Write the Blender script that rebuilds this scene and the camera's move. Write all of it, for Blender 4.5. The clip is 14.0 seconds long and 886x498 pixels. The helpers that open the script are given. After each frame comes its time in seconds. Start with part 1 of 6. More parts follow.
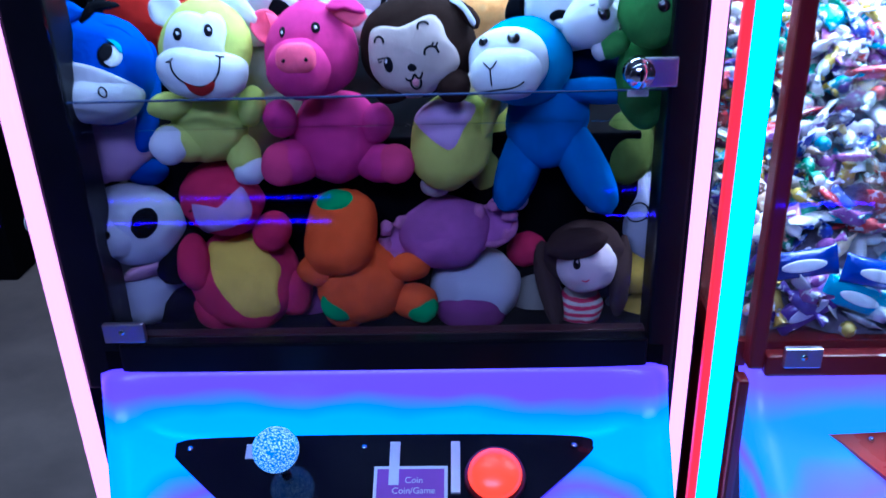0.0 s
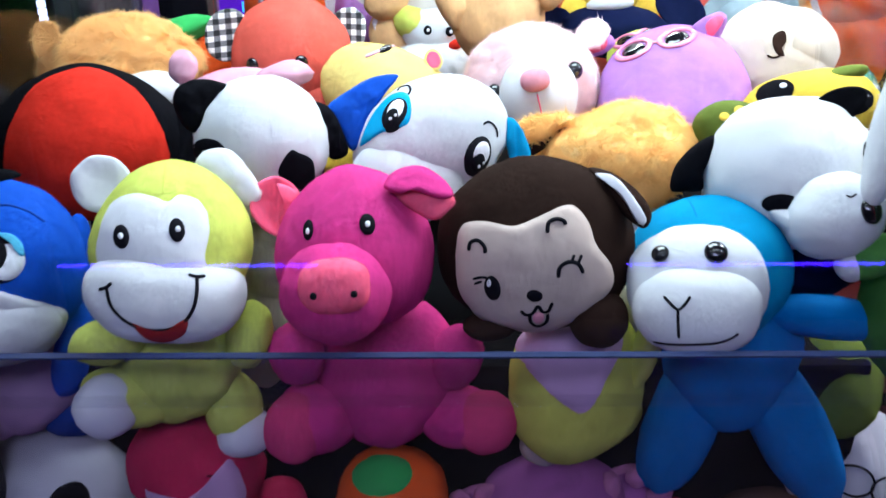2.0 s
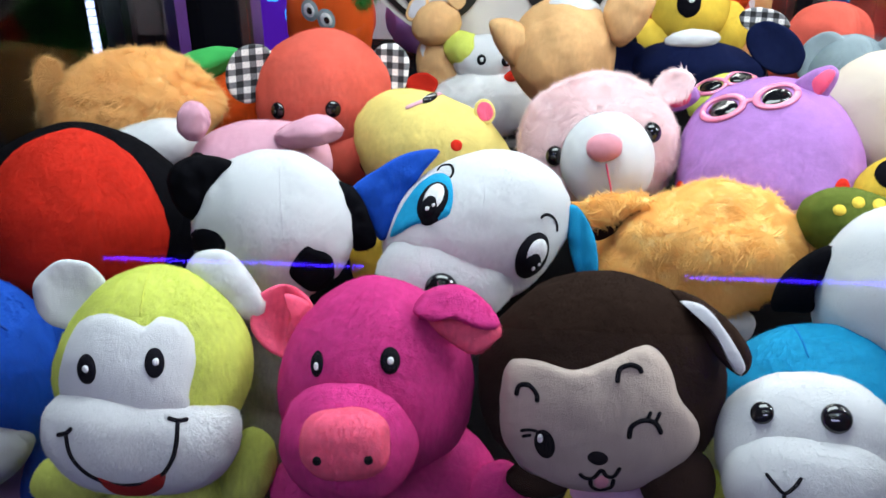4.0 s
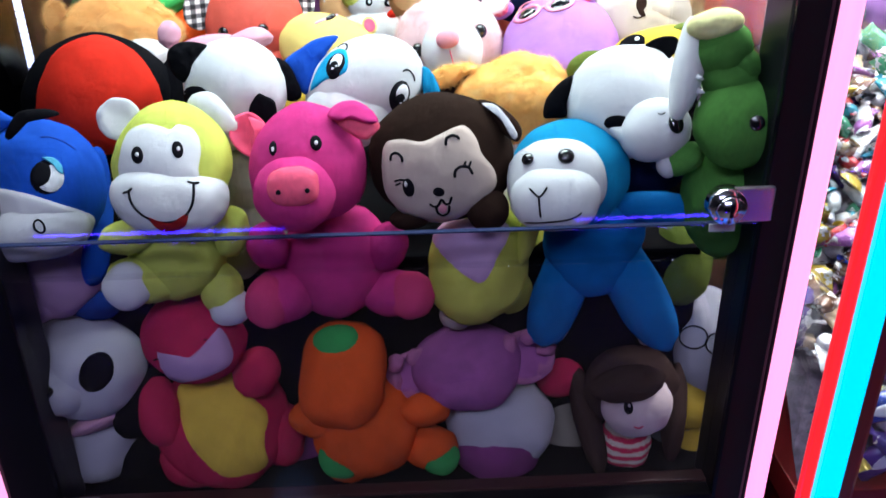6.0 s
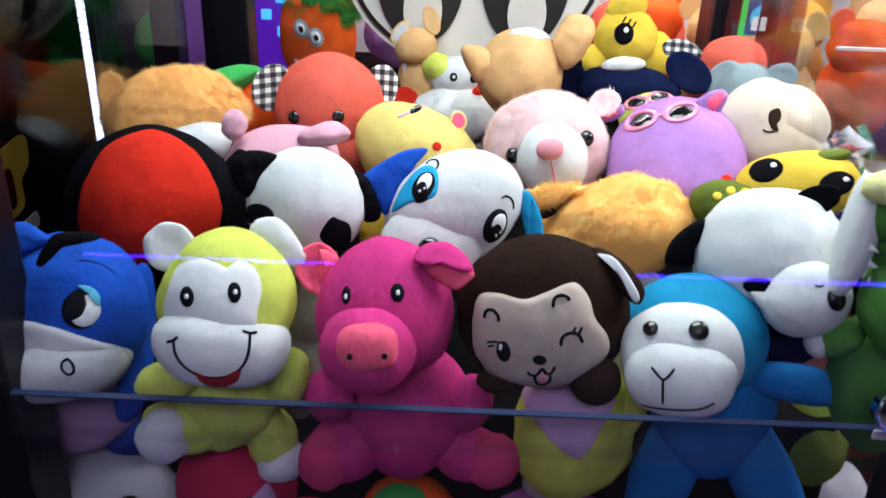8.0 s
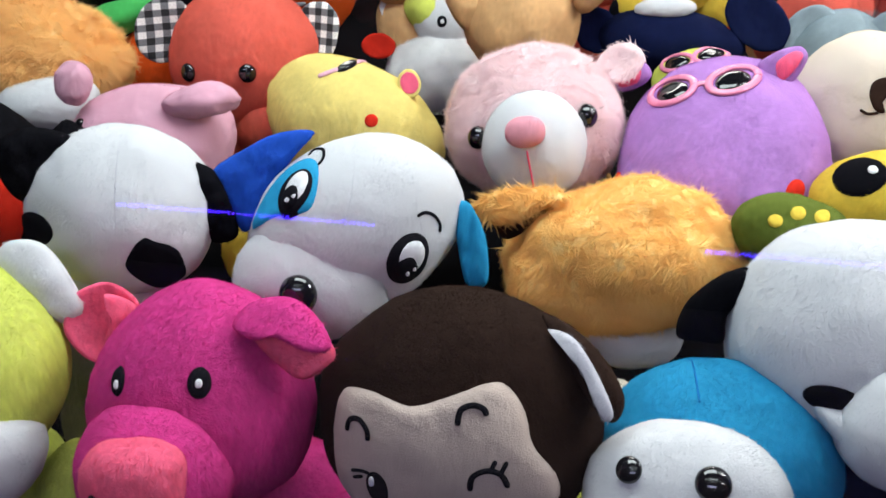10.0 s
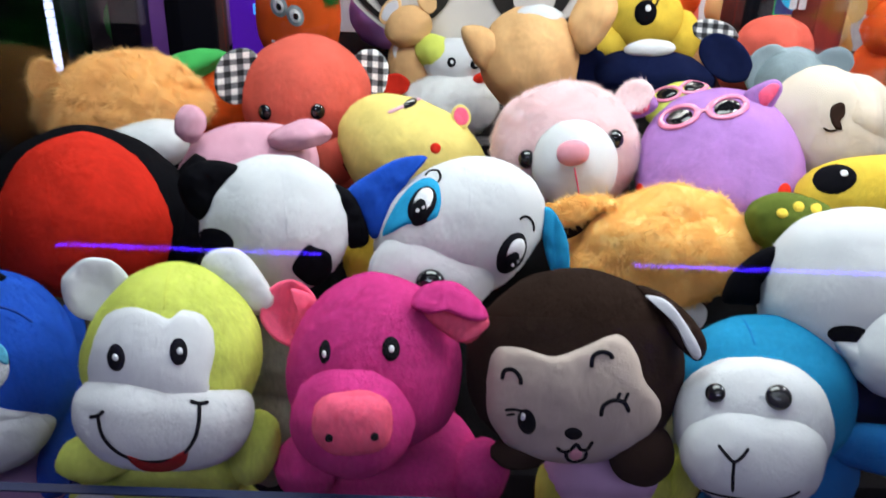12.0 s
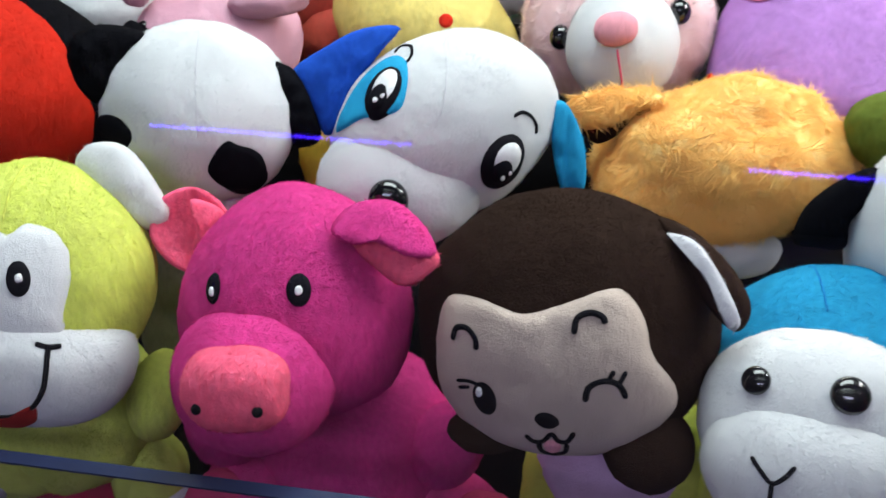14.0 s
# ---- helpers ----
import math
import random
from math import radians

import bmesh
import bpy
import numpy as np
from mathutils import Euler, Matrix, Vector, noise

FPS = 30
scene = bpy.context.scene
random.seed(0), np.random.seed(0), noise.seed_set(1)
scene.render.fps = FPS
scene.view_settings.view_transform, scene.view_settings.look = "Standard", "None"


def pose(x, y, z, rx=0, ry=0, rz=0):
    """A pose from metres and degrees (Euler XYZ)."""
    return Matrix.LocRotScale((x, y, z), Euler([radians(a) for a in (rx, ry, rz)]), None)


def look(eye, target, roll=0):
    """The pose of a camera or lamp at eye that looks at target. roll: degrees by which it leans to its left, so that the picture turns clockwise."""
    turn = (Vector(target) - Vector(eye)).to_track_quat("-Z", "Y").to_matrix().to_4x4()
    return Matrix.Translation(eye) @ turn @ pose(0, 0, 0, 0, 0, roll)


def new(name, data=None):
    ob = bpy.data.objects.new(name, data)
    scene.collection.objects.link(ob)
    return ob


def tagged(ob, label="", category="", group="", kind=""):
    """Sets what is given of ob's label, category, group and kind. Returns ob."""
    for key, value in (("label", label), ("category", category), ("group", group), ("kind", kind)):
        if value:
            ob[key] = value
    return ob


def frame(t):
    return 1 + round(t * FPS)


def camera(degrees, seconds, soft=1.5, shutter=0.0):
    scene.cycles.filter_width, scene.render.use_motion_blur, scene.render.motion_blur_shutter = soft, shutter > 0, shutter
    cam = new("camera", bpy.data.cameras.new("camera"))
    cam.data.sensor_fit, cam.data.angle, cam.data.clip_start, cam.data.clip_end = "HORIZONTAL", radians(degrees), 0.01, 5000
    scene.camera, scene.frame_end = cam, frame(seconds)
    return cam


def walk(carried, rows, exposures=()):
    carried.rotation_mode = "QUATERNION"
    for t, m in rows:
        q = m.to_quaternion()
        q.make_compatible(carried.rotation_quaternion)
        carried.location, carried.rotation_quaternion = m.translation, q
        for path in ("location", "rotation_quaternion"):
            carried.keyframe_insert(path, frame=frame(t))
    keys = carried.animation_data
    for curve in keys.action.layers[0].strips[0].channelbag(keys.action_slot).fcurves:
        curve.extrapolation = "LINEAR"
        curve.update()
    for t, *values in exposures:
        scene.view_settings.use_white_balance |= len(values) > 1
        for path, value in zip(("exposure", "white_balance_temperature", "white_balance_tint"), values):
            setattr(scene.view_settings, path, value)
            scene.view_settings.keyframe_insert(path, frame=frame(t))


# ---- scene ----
cam = camera(54.9, 14.0, soft=1.5, shutter=0.4)
METRES, EYE, TILT, LEAN, TURN = 2.2, 1.6, 0.8, -0.8, 2.5
ROWS = [
    (0.0, 0.0, 0.0, 0.0, -1.2, -25.85, 2.47),
    (0.5, -0.0042, -0.0375, 0.0165, -1.24, -23.09, 3.03),
    (1.0, -0.0337, 0.0186, 0.0444, -0.23, -23.23, 1.46),
    (1.5, -0.0604, 0.1109, 0.0378, -1.13, -24.09, 0.28),
    (2.0, -0.0448, 0.2081, 0.0162, -2.64, -26.03, 0.88),
    (4.5, -0.0406, 0.2692, 0.0287, 1.81, -27.83, 0.66),
    (5.0, -0.0713, 0.1945, 0.0272, -4.2, -28.68, -0.81),
    (5.5, -0.0558, 0.1421, 0.0381, -5.23, -26.58, 0.16),
    (6.0, -0.0344, 0.1116, 0.0343, -5.32, -27.78, 1.42),
    (6.5, -0.0315, 0.1068, 0.0362, -3.43, -28.38, 2.17),
    (7.0, -0.0371, 0.1176, 0.0417, -3.3, -28.06, 1.91),
    (7.5, -0.0549, 0.1475, 0.0595, -2.56, -26.5, -0.09),
    (10.0, -0.0006, 0.3025, 0.0232, 4.85, -30.25, -0.43),
    (10.5, -0.0009, 0.3023, 0.0246, 6.08, -30.55, -0.04),
    (11.0, -0.0152, 0.2789, 0.0461, 7.73, -27.85, 0.3),
    (11.5, -0.044, 0.2561, 0.0513, 3.92, -27.63, -0.53),
    (12.0, -0.0518, 0.2495, 0.0414, -1.6, -28.16, -1.13),
    (12.5, -0.0365, 0.269, 0.0334, -2.35, -29.55, -1.57),
    (13.0, -0.021, 0.2914, 0.0263, 0.82, -31.38, -0.94),
    (13.5, -0.0141, 0.2999, 0.0184, 4.13, -33.67, -0.08),
    (14.0, -0.0164, 0.3076, 0.0143, 6.3, -35.42, 0.74),
]
walk(cam, [(t, pose(0, 0, EYE, TILT, LEAN, TURN) @ pose(METRES * x, METRES * y, METRES * z, 90 + pitch, roll, yaw)) for t, x, y, z, yaw, pitch, roll in ROWS],
     exposures=[(0.0, 0.80, 4250, 8), (0.7, 0.78, 4450, 8), (1.0, 0.72, 5400, 6), (1.5, 0.55, 5700, 6), (2.2, 0.4, 6100, 6), (4.5, -0.22, 6500, 7), (5.0, 0.05, 6400, 6), (5.5, 0.35, 6400, 5),
                (6.5, 0.55, 6300, 3), (7.0, 0.72, 6050, -8), (7.5, 0.35, 6500, 3), (10.0, -0.33, 6800, 10), (11.0, -0.30, 6800, 9), (12.5, -0.18, 6700, 8), (14.0, -0.15, 6800, 6)])

# ---- world and lights ----
world = bpy.data.worlds.new("world")
scene.world = world
world.use_nodes = True
world.node_tree.nodes["Background"].inputs[0].default_value = (0.05, 0.06, 0.10, 1)
world.node_tree.nodes["Background"].inputs[1].default_value = 0.3


def area(name, at, target, width, depth, watts, colour):
    data = bpy.data.lights.new(name, "AREA")
    data.shape, data.size, data.size_y = "RECTANGLE", width, depth
    data.energy, data.color = watts, colour
    ob = new(name, data)
    ob.matrix_world = look(at, target)
    return ob


# the white lamp in the prize machine's roof, the one in the sweet machine, the one behind
area("prize_lamp", (-0.10, 1.16, 2.02), (-0.10, 1.17, 1.0), 0.60, 0.30, 7.9, (0.86, 0.97, 1.0))
area("sweet_lamp", (0.75, 1.2, 2.02), (0.75, 1.2, 1.0), 0.60, 0.46, 16.0, (1.0, 0.98, 1.0))
area("rear_lamp", (0.25, 2.05, 2.02), (0.25, 2.05, 1.0), 1.40, 0.40, 22.0, (1.0, 0.97, 0.92))
# unseen violet-blue fill from the aisle ceiling, in place of dim hall lighting
area("aisle_lamp", (-0.4, -0.9, 2.93), (-0.4, 0.3, 0.6), 1.6, 0.5, 27.0, (0.68, 0.68, 1.0))
# unseen fill, added to brighten the badged cabinet and the floor beside it
area("hall_lamp", (-1.3, 2.3, 2.93), (-1.95, 3.4, 0.4), 0.6, 0.3, 13.0, (1.0, 0.92, 0.85))


# ---- materials ----
def material(name):
    m = bpy.data.materials.new(name)
    m.use_nodes = True
    n = m.node_tree.nodes
    return m, n, m.node_tree.links, n["Principled BSDF"]


def tint(c, f):
    return (min(c[0] * f, 1), min(c[1] * f, 1), min(c[2] * f, 1), 1)


def noise_node(n, l, scale, detail=3.0, rough=0.6, space="Object"):
    tc = n.new("ShaderNodeTexCoord")
    t = n.new("ShaderNodeTexNoise")
    t.inputs["Scale"].default_value, t.inputs["Detail"].default_value, t.inputs["Roughness"].default_value = scale, detail, rough
    l.new(tc.outputs[space], t.inputs["Vector"])
    return t


def plush(name, c, pile=1300.0, depth=0.0006, sheen=0.34, shift=0.16, mottle=0.14, low=0.90):
    """Short-pile toy fabric: fine nap, brushed patches, and a slight tone of its own for every fibre."""
    m, n, l, b = material(name)
    big, fine = noise_node(n, l, 34.0, 3.0), noise_node(n, l, pile, 2.0, 0.7)
    isl = n.new("ShaderNodeNewGeometry")
    ramp = n.new("ShaderNodeValToRGB")
    ramp.color_ramp.elements[0].position, ramp.color_ramp.elements[1].position = 0.3, 0.7
    ramp.color_ramp.elements[0].color, ramp.color_ramp.elements[1].color = tint(c, 1 - shift), tint(c, 1 + shift * 0.6)
    mix = n.new("ShaderNodeMixRGB")
    mix.blend_type, mix.inputs[0].default_value = "MULTIPLY", 0.07
    l.new(big.outputs["Fac"], ramp.inputs[0])
    l.new(ramp.outputs[0], mix.inputs[1])
    fr = n.new("ShaderNodeValToRGB")
    fr.color_ramp.elements[0].position, fr.color_ramp.elements[1].position = 0.32, 0.62
    fr.color_ramp.elements[0].color = (0.35, 0.35, 0.35, 1)
    l.new(fine.outputs["Fac"], fr.inputs[0])
    l.new(fr.outputs[0], mix.inputs[2])
    vary = n.new("ShaderNodeMapRange")
    vary.inputs["To Min"].default_value, vary.inputs["To Max"].default_value = low, 2.02 - low
    l.new(isl.outputs["Random Per Island"], vary.inputs["Value"])
    mid = noise_node(n, l, 420.0, 3.0, 0.65)
    stretch = n.new("ShaderNodeMapping")
    stretch.inputs["Scale"].default_value = (1.0, 1.0, 0.35)
    l.new(mid.inputs["Vector"].links[0].from_socket, stretch.inputs["Vector"])
    l.new(stretch.outputs[0], mid.inputs["Vector"])
    dent = noise_node(n, l, 26.0, 1.0, 0.4)
    dent.inputs["Distortion"].default_value = 0.7
    off, size = n.new("ShaderNodeMath"), n.new("ShaderNodeMath")
    off.operation, size.operation = "SUBTRACT", "ABSOLUTE"
    off.inputs[1].default_value = 0.5
    l.new(dent.outputs["Fac"], off.inputs[0])
    l.new(off.outputs[0], size.inputs[0])
    crease = n.new("ShaderNodeMapRange")
    crease.interpolation_type = "SMOOTHSTEP"
    crease.inputs["From Max"].default_value, crease.inputs["To Max"].default_value = 0.12, 0.35
    l.new(size.outputs[0], crease.inputs["Value"])
    mot = n.new("ShaderNodeMapRange")
    mot.inputs["From Min"].default_value, mot.inputs["From Max"].default_value = 0.3, 0.7
    mot.inputs["To Min"].default_value, mot.inputs["To Max"].default_value = 1 - mottle, 1 + mottle * 0.8
    l.new(mid.outputs["Fac"], mot.inputs["Value"])
    both = n.new("ShaderNodeMath")
    both.operation = "MULTIPLY"
    l.new(vary.outputs[0], both.inputs[0])
    l.new(mot.outputs[0], both.inputs[1])
    tone = n.new("ShaderNodeVectorMath")
    tone.operation = "SCALE"
    l.new(mix.outputs[0], tone.inputs[0])
    l.new(both.outputs[0], tone.inputs["Scale"])
    l.new(tone.outputs[0], b.inputs["Base Color"])
    add = n.new("ShaderNodeMath")
    add.operation = "MULTIPLY_ADD"
    add.inputs[1].default_value = 6.5
    l.new(big.outputs["Fac"], add.inputs[0])
    l.new(fine.outputs["Fac"], add.inputs[2])
    nap = n.new("ShaderNodeMath")
    nap.operation = "MULTIPLY_ADD"
    nap.inputs[1].default_value = 0.9
    l.new(mid.outputs["Fac"], nap.inputs[0])
    l.new(add.outputs[0], nap.inputs[2])
    relief = n.new("ShaderNodeMath")
    l.new(nap.outputs[0], relief.inputs[0])
    l.new(crease.outputs[0], relief.inputs[1])
    bump = n.new("ShaderNodeBump")
    bump.inputs["Strength"].default_value, bump.inputs["Distance"].default_value = 0.8, depth
    l.new(relief.outputs[0], bump.inputs["Height"])
    l.new(bump.outputs[0], b.inputs["Normal"])
    b.inputs["Roughness"].default_value = 0.85
    b.inputs["Specular IOR Level"].default_value = 0.12 if max(c) > 0.1 else 0.04
    b.inputs["Sheen Weight"].default_value, b.inputs["Sheen Roughness"].default_value = sheen if max(c) > 0.1 else (0.16 if max(c) > 0.03 else 0.02), 0.5
    b.inputs["Sheen Tint"].default_value = tint(c, 1.3)
    return m


def plain(name, c, rough=0.5, metal=0.0, bump_scale=0.0, bump_depth=0.0005, vary=0.12, coat=0.0, scale=12.0, gloss=0.5):
    m, n, l, b = material(name)
    t = noise_node(n, l, scale, 4.0)
    ramp = n.new("ShaderNodeValToRGB")
    ramp.color_ramp.elements[0].position, ramp.color_ramp.elements[1].position = 0.3, 0.7
    ramp.color_ramp.elements[0].color, ramp.color_ramp.elements[1].color = tint(c, 1 - vary), tint(c, 1 + vary)
    l.new(t.outputs["Fac"], ramp.inputs[0])
    l.new(ramp.outputs[0], b.inputs["Base Color"])
    rr = n.new("ShaderNodeMapRange")
    rr.inputs["To Min"].default_value, rr.inputs["To Max"].default_value = max(rough - 0.08, 0.02), min(rough + 0.12, 1)
    l.new(t.outputs["Fac"], rr.inputs["Value"])
    l.new(rr.outputs[0], b.inputs["Roughness"])
    b.inputs["Metallic"].default_value, b.inputs["Coat Weight"].default_value = metal, coat
    b.inputs["Specular IOR Level"].default_value = gloss
    if bump_scale:
        f = noise_node(n, l, bump_scale, 3.0)
        bump = n.new("ShaderNodeBump")
        bump.inputs["Strength"].default_value, bump.inputs["Distance"].default_value = 0.5, bump_depth
        l.new(f.outputs["Fac"], bump.inputs["Height"])
        l.new(bump.outputs[0], b.inputs["Normal"])
    return m


def glow(name, c, strength):
    m, n, l, b = material(name)
    b.inputs["Base Color"].default_value = (*[0.3 * v for v in c], 1)
    b.inputs["Emission Color"].default_value = (*c, 1)
    b.inputs["Emission Strength"].default_value = strength
    b.inputs["Roughness"].default_value = 0.3
    return m


def pane_glass(name, clear, gloss=1.0):
    """A thin clear pane: it lets light straight through and mirrors by its gloss."""
    m, n, l, b = material(name)
    out = n["Material Output"]
    tr, gl, mix = (n.new(k) for k in ("ShaderNodeBsdfTransparent", "ShaderNodeBsdfGlossy", "ShaderNodeMixShader"))
    tr.inputs[0].default_value = (*clear, 1)
    gl.inputs["Roughness"].default_value = 0.015
    gl.inputs["Color"].default_value = (gloss, gloss, gloss, 1)
    lw, po, ma = n.new("ShaderNodeLayerWeight"), n.new("ShaderNodeMath"), n.new("ShaderNodeMath")
    lw.inputs["Blend"].default_value = 0.5
    po.operation, ma.operation = "POWER", "MULTIPLY_ADD"
    po.inputs[1].default_value, ma.inputs[1].default_value, ma.inputs[2].default_value = 5.0, 0.9, 0.024
    l.new(lw.outputs["Facing"], po.inputs[0])
    l.new(po.outputs[0], ma.inputs[0])
    fr = ma
    l.new(fr.outputs[0], mix.inputs[0])
    l.new(tr.outputs[0], mix.inputs[1])
    l.new(gl.outputs[0], mix.inputs[2])
    l.new(mix.outputs[0], out.inputs["Surface"])
    return m


def gingham(name):
    m, n, l, b = material(name)
    tc = n.new("ShaderNodeTexCoord")
    parts = []
    for axis in "XZ":
        sep = n.new("ShaderNodeSeparateXYZ")
        l.new(tc.outputs["Object"], sep.inputs[0])
        mod = n.new("ShaderNodeMath")
        mod.operation = "PINGPONG"
        mod.inputs[1].default_value = 0.0052
        l.new(sep.outputs[axis], mod.inputs[0])
        gt = n.new("ShaderNodeMath")
        gt.operation = "GREATER_THAN"
        gt.inputs[1].default_value = 0.0026
        l.new(mod.outputs[0], gt.inputs[0])
        parts.append(gt)
    add = n.new("ShaderNodeMath")
    l.new(parts[0].outputs[0], add.inputs[0])
    l.new(parts[1].outputs[0], add.inputs[1])
    ramp = n.new("ShaderNodeValToRGB")
    ramp.color_ramp.interpolation = "CONSTANT"
    ramp.color_ramp.elements[0].color = (0.75, 0.73, 0.7, 1)
    ramp.color_ramp.elements[1].color, ramp.color_ramp.elements[1].position = (0.16, 0.16, 0.17, 1), 0.4
    e = ramp.color_ramp.elements.new(0.8)
    e.color = (0.012, 0.012, 0.014, 1)
    half = n.new("ShaderNodeMath")
    half.operation = "MULTIPLY"
    half.inputs[1].default_value = 0.5
    l.new(add.outputs[0], half.inputs[0])
    l.new(half.outputs[0], ramp.inputs[0])
    l.new(ramp.outputs[0], b.inputs["Base Color"])
    b.inputs["Roughness"].default_value = 0.9
    return m


C = {
    "blue": (0.012, 0.085, 0.50), "blue_dark": (0.010, 0.045, 0.26), "white": (0.66, 0.675, 0.69), "grey_white": (0.52, 0.52, 0.56),
    "lime": (0.66, 0.73, 0.15), "red": (0.62, 0.025, 0.012), "black": (0.004, 0.004, 0.006), "magenta": (0.62, 0.043, 0.24),
    "coral": (0.88, 0.13, 0.24), "crimson": (0.60, 0.028, 0.10), "brown": (0.027, 0.0145, 0.0105), "beige": (0.47, 0.385, 0.335),
    "cyan": (0.015, 0.29, 0.52), "sea": (0.008, 0.17, 0.46), "green": (0.075, 0.22, 0.045), "leaf": (0.045, 0.34, 0.08),
    "yellow": (0.76, 0.55, 0.07), "pale_yellow": (0.80, 0.66, 0.22), "banana": (0.62, 0.64, 0.12), "orange": (0.84, 0.125, 0.02),
    "lilac": (0.56, 0.36, 0.55), "pink": (0.72, 0.40, 0.50), "baby_pink": (0.80, 0.55, 0.58), "violet": (0.44, 0.22, 0.55),
    "salmon": (0.74, 0.135, 0.095), "honey": (0.80, 0.42, 0.10), "tan": (0.76, 0.47, 0.22), "cream": (0.68, 0.60, 0.50),
    "olive": (0.12, 0.16, 0.025), "navy": (0.006, 0.010, 0.042), "slate": (0.25, 0.32, 0.35), "deep_purple": (0.24, 0.05, 0.20),
    "stone": (0.30, 0.28, 0.22), "rose": (0.60, 0.050, 0.16), "pink_cap": (0.48, 0.17, 0.33), "mauve": (0.42, 0.13, 0.36), "tip": (0.80, 0.78, 0.40), "tongue": (0.70, 0.30, 0.36), "dark_red": (0.26, 0.012, 0.012), "hair": (0.045, 0.026, 0.022), "skin": (0.70, 0.58, 0.56),
}
F = {k: plush("plush_" + k, v, depth=0.0004, shift=0.04, mottle=0.03, low=0.95) if k in ("white", "grey_white", "cream", "baby_pink") else plush("plush_" + k, v, shift=0.16, mottle=0.06 if k in ("beige", "skin", "lilac", "pink") else 0.16, low=0.74 if k == "brown" else 0.93) for k, v in C.items()}
FL = {"honey": (1.0, 0.65, 0.24), "baby_pink": (0.98, 0.80, 0.81), "tan": (1.0, 0.67, 0.30), "white": (0.95, 0.95, 0.94)}
FLUFF = {k: plush("fluff_" + k, FL[k], 700.0, 0.0008, 0.3, 0.07, 0.06, 0.98) for k in ("honey", "baby_pink", "tan", "white")}
THREAD = {k: plain("thread_" + k, v, 0.8, bump_scale=1500.0, bump_depth=0.0006, vary=0.2, scale=300.0, gloss=0.12) for k, v in
          {"black": (0.004, 0.004, 0.007), "white": (0.75, 0.76, 0.78), "cyan": (0.10, 0.42, 0.60), "blue": (0.03, 0.26, 0.62), "red": (0.5, 0.03, 0.03)}.items()}
def fibre(mat):
    """The fabric's own colour for loose fibres, which let part of the light through."""
    name = mat.name + "_fibre"
    if name in bpy.data.materials:
        return bpy.data.materials[name]
    m = mat.copy()
    m.name = name
    n, l = m.node_tree.nodes, m.node_tree.links
    b, out = n["Principled BSDF"], n["Material Output"]
    tr, mix = n.new("ShaderNodeBsdfTranslucent"), n.new("ShaderNodeMixShader")
    mix.inputs[0].default_value = 0.50
    l.new(b.inputs["Base Color"].links[0].from_socket, tr.inputs["Color"])
    l.new(b.outputs[0], mix.inputs[1])
    l.new(tr.outputs[0], mix.inputs[2])
    l.new(mix.outputs[0], out.inputs["Surface"])
    return m


BEAD = plain("black_bead", (0.006, 0.006, 0.008), 0.07, coat=0.5)
BLACK = plain("black_lacquer", (0.004, 0.004, 0.006), 0.30, bump_scale=600.0, bump_depth=0.0002, vary=0.3, gloss=0.14)
MATT = plain("black_panel", (0.0022, 0.0022, 0.003), 0.8, bump_scale=300.0, bump_depth=0.0003, vary=0.3, gloss=0.04)
REDPAINT = plain("red_lacquer", (0.16, 0.008, 0.010), 0.3, bump_scale=200.0, bump_depth=0.0002, coat=0.3)
CHROME = plain("chrome", (0.75, 0.75, 0.78), 0.12, 1.0)
STEEL = plain("brushed_steel", (0.55, 0.52, 0.58), 0.32, 1.0, 400.0)
GINGHAM = gingham("gingham_cloth")
GLASS = pane_glass("clear_pane", (0.95, 0.96, 0.97))
TINTED = pane_glass("smoky_pane", (0.915, 0.908, 0.945), 0.55)
# mirror colour halved, which dims the reflections of the toys in the side panes
SIDEGLASS = pane_glass("dim_mirror_side_pane", (0.93, 0.94, 0.95), 0.5)
INNER = pane_glass("inner_clear_pane", (0.985, 0.98, 0.99), 0.45)
EDGE = plain("pane_edge", (0.014, 0.022, 0.065), 0.35, gloss=0.2)
PINKTUBE = glow("pink_tube", (1.0, 0.32, 0.66), 1.2)
CYANTUBE = glow("cyan_tube", (0.0, 0.58, 1.0), 1.1)
REDTRIM = glow("red_trim_glow", (1.0, 0.02, 0.03), 0.7)
BLUELED = glow("blue_led", (0.05, 0.012, 1.0), 34.0)


# ---- mesh helpers ----
def finish(name, bm, mat, parent=None, label="", smooth=True):
    me = bpy.data.meshes.new(name)
    bm.normal_update()
    bm.to_mesh(me)
    bm.free()
    if smooth:
        me.shade_smooth()
    me.materials.append(mat)
    ob = new(name, me)
    if parent:
        ob.parent = parent
    return tagged(ob, label)


part = finish


def empty(name, at, label, category, group="", kind=""):
    ob = new(name)
    ob.empty_display_size = 0.05
    ob.location = at
    return tagged(ob, label, category, group, kind)


def box_bm(x0, y0, z0, x1, y1, z1, bevel=0.0, bm=None):
    made = bmesh.new()
    bmesh.ops.create_cube(made, size=1.0)
    for v in made.verts:
        v.co = Vector((x0 + (v.co.x + 0.5) * (x1 - x0), y0 + (v.co.y + 0.5) * (y1 - y0), z0 + (v.co.z + 0.5) * (z1 - z0)))
    if bevel:
        bmesh.ops.bevel(made, geom=made.edges[:] + made.verts[:], offset=bevel, segments=2, profile=0.6, affect="EDGES")
    return made


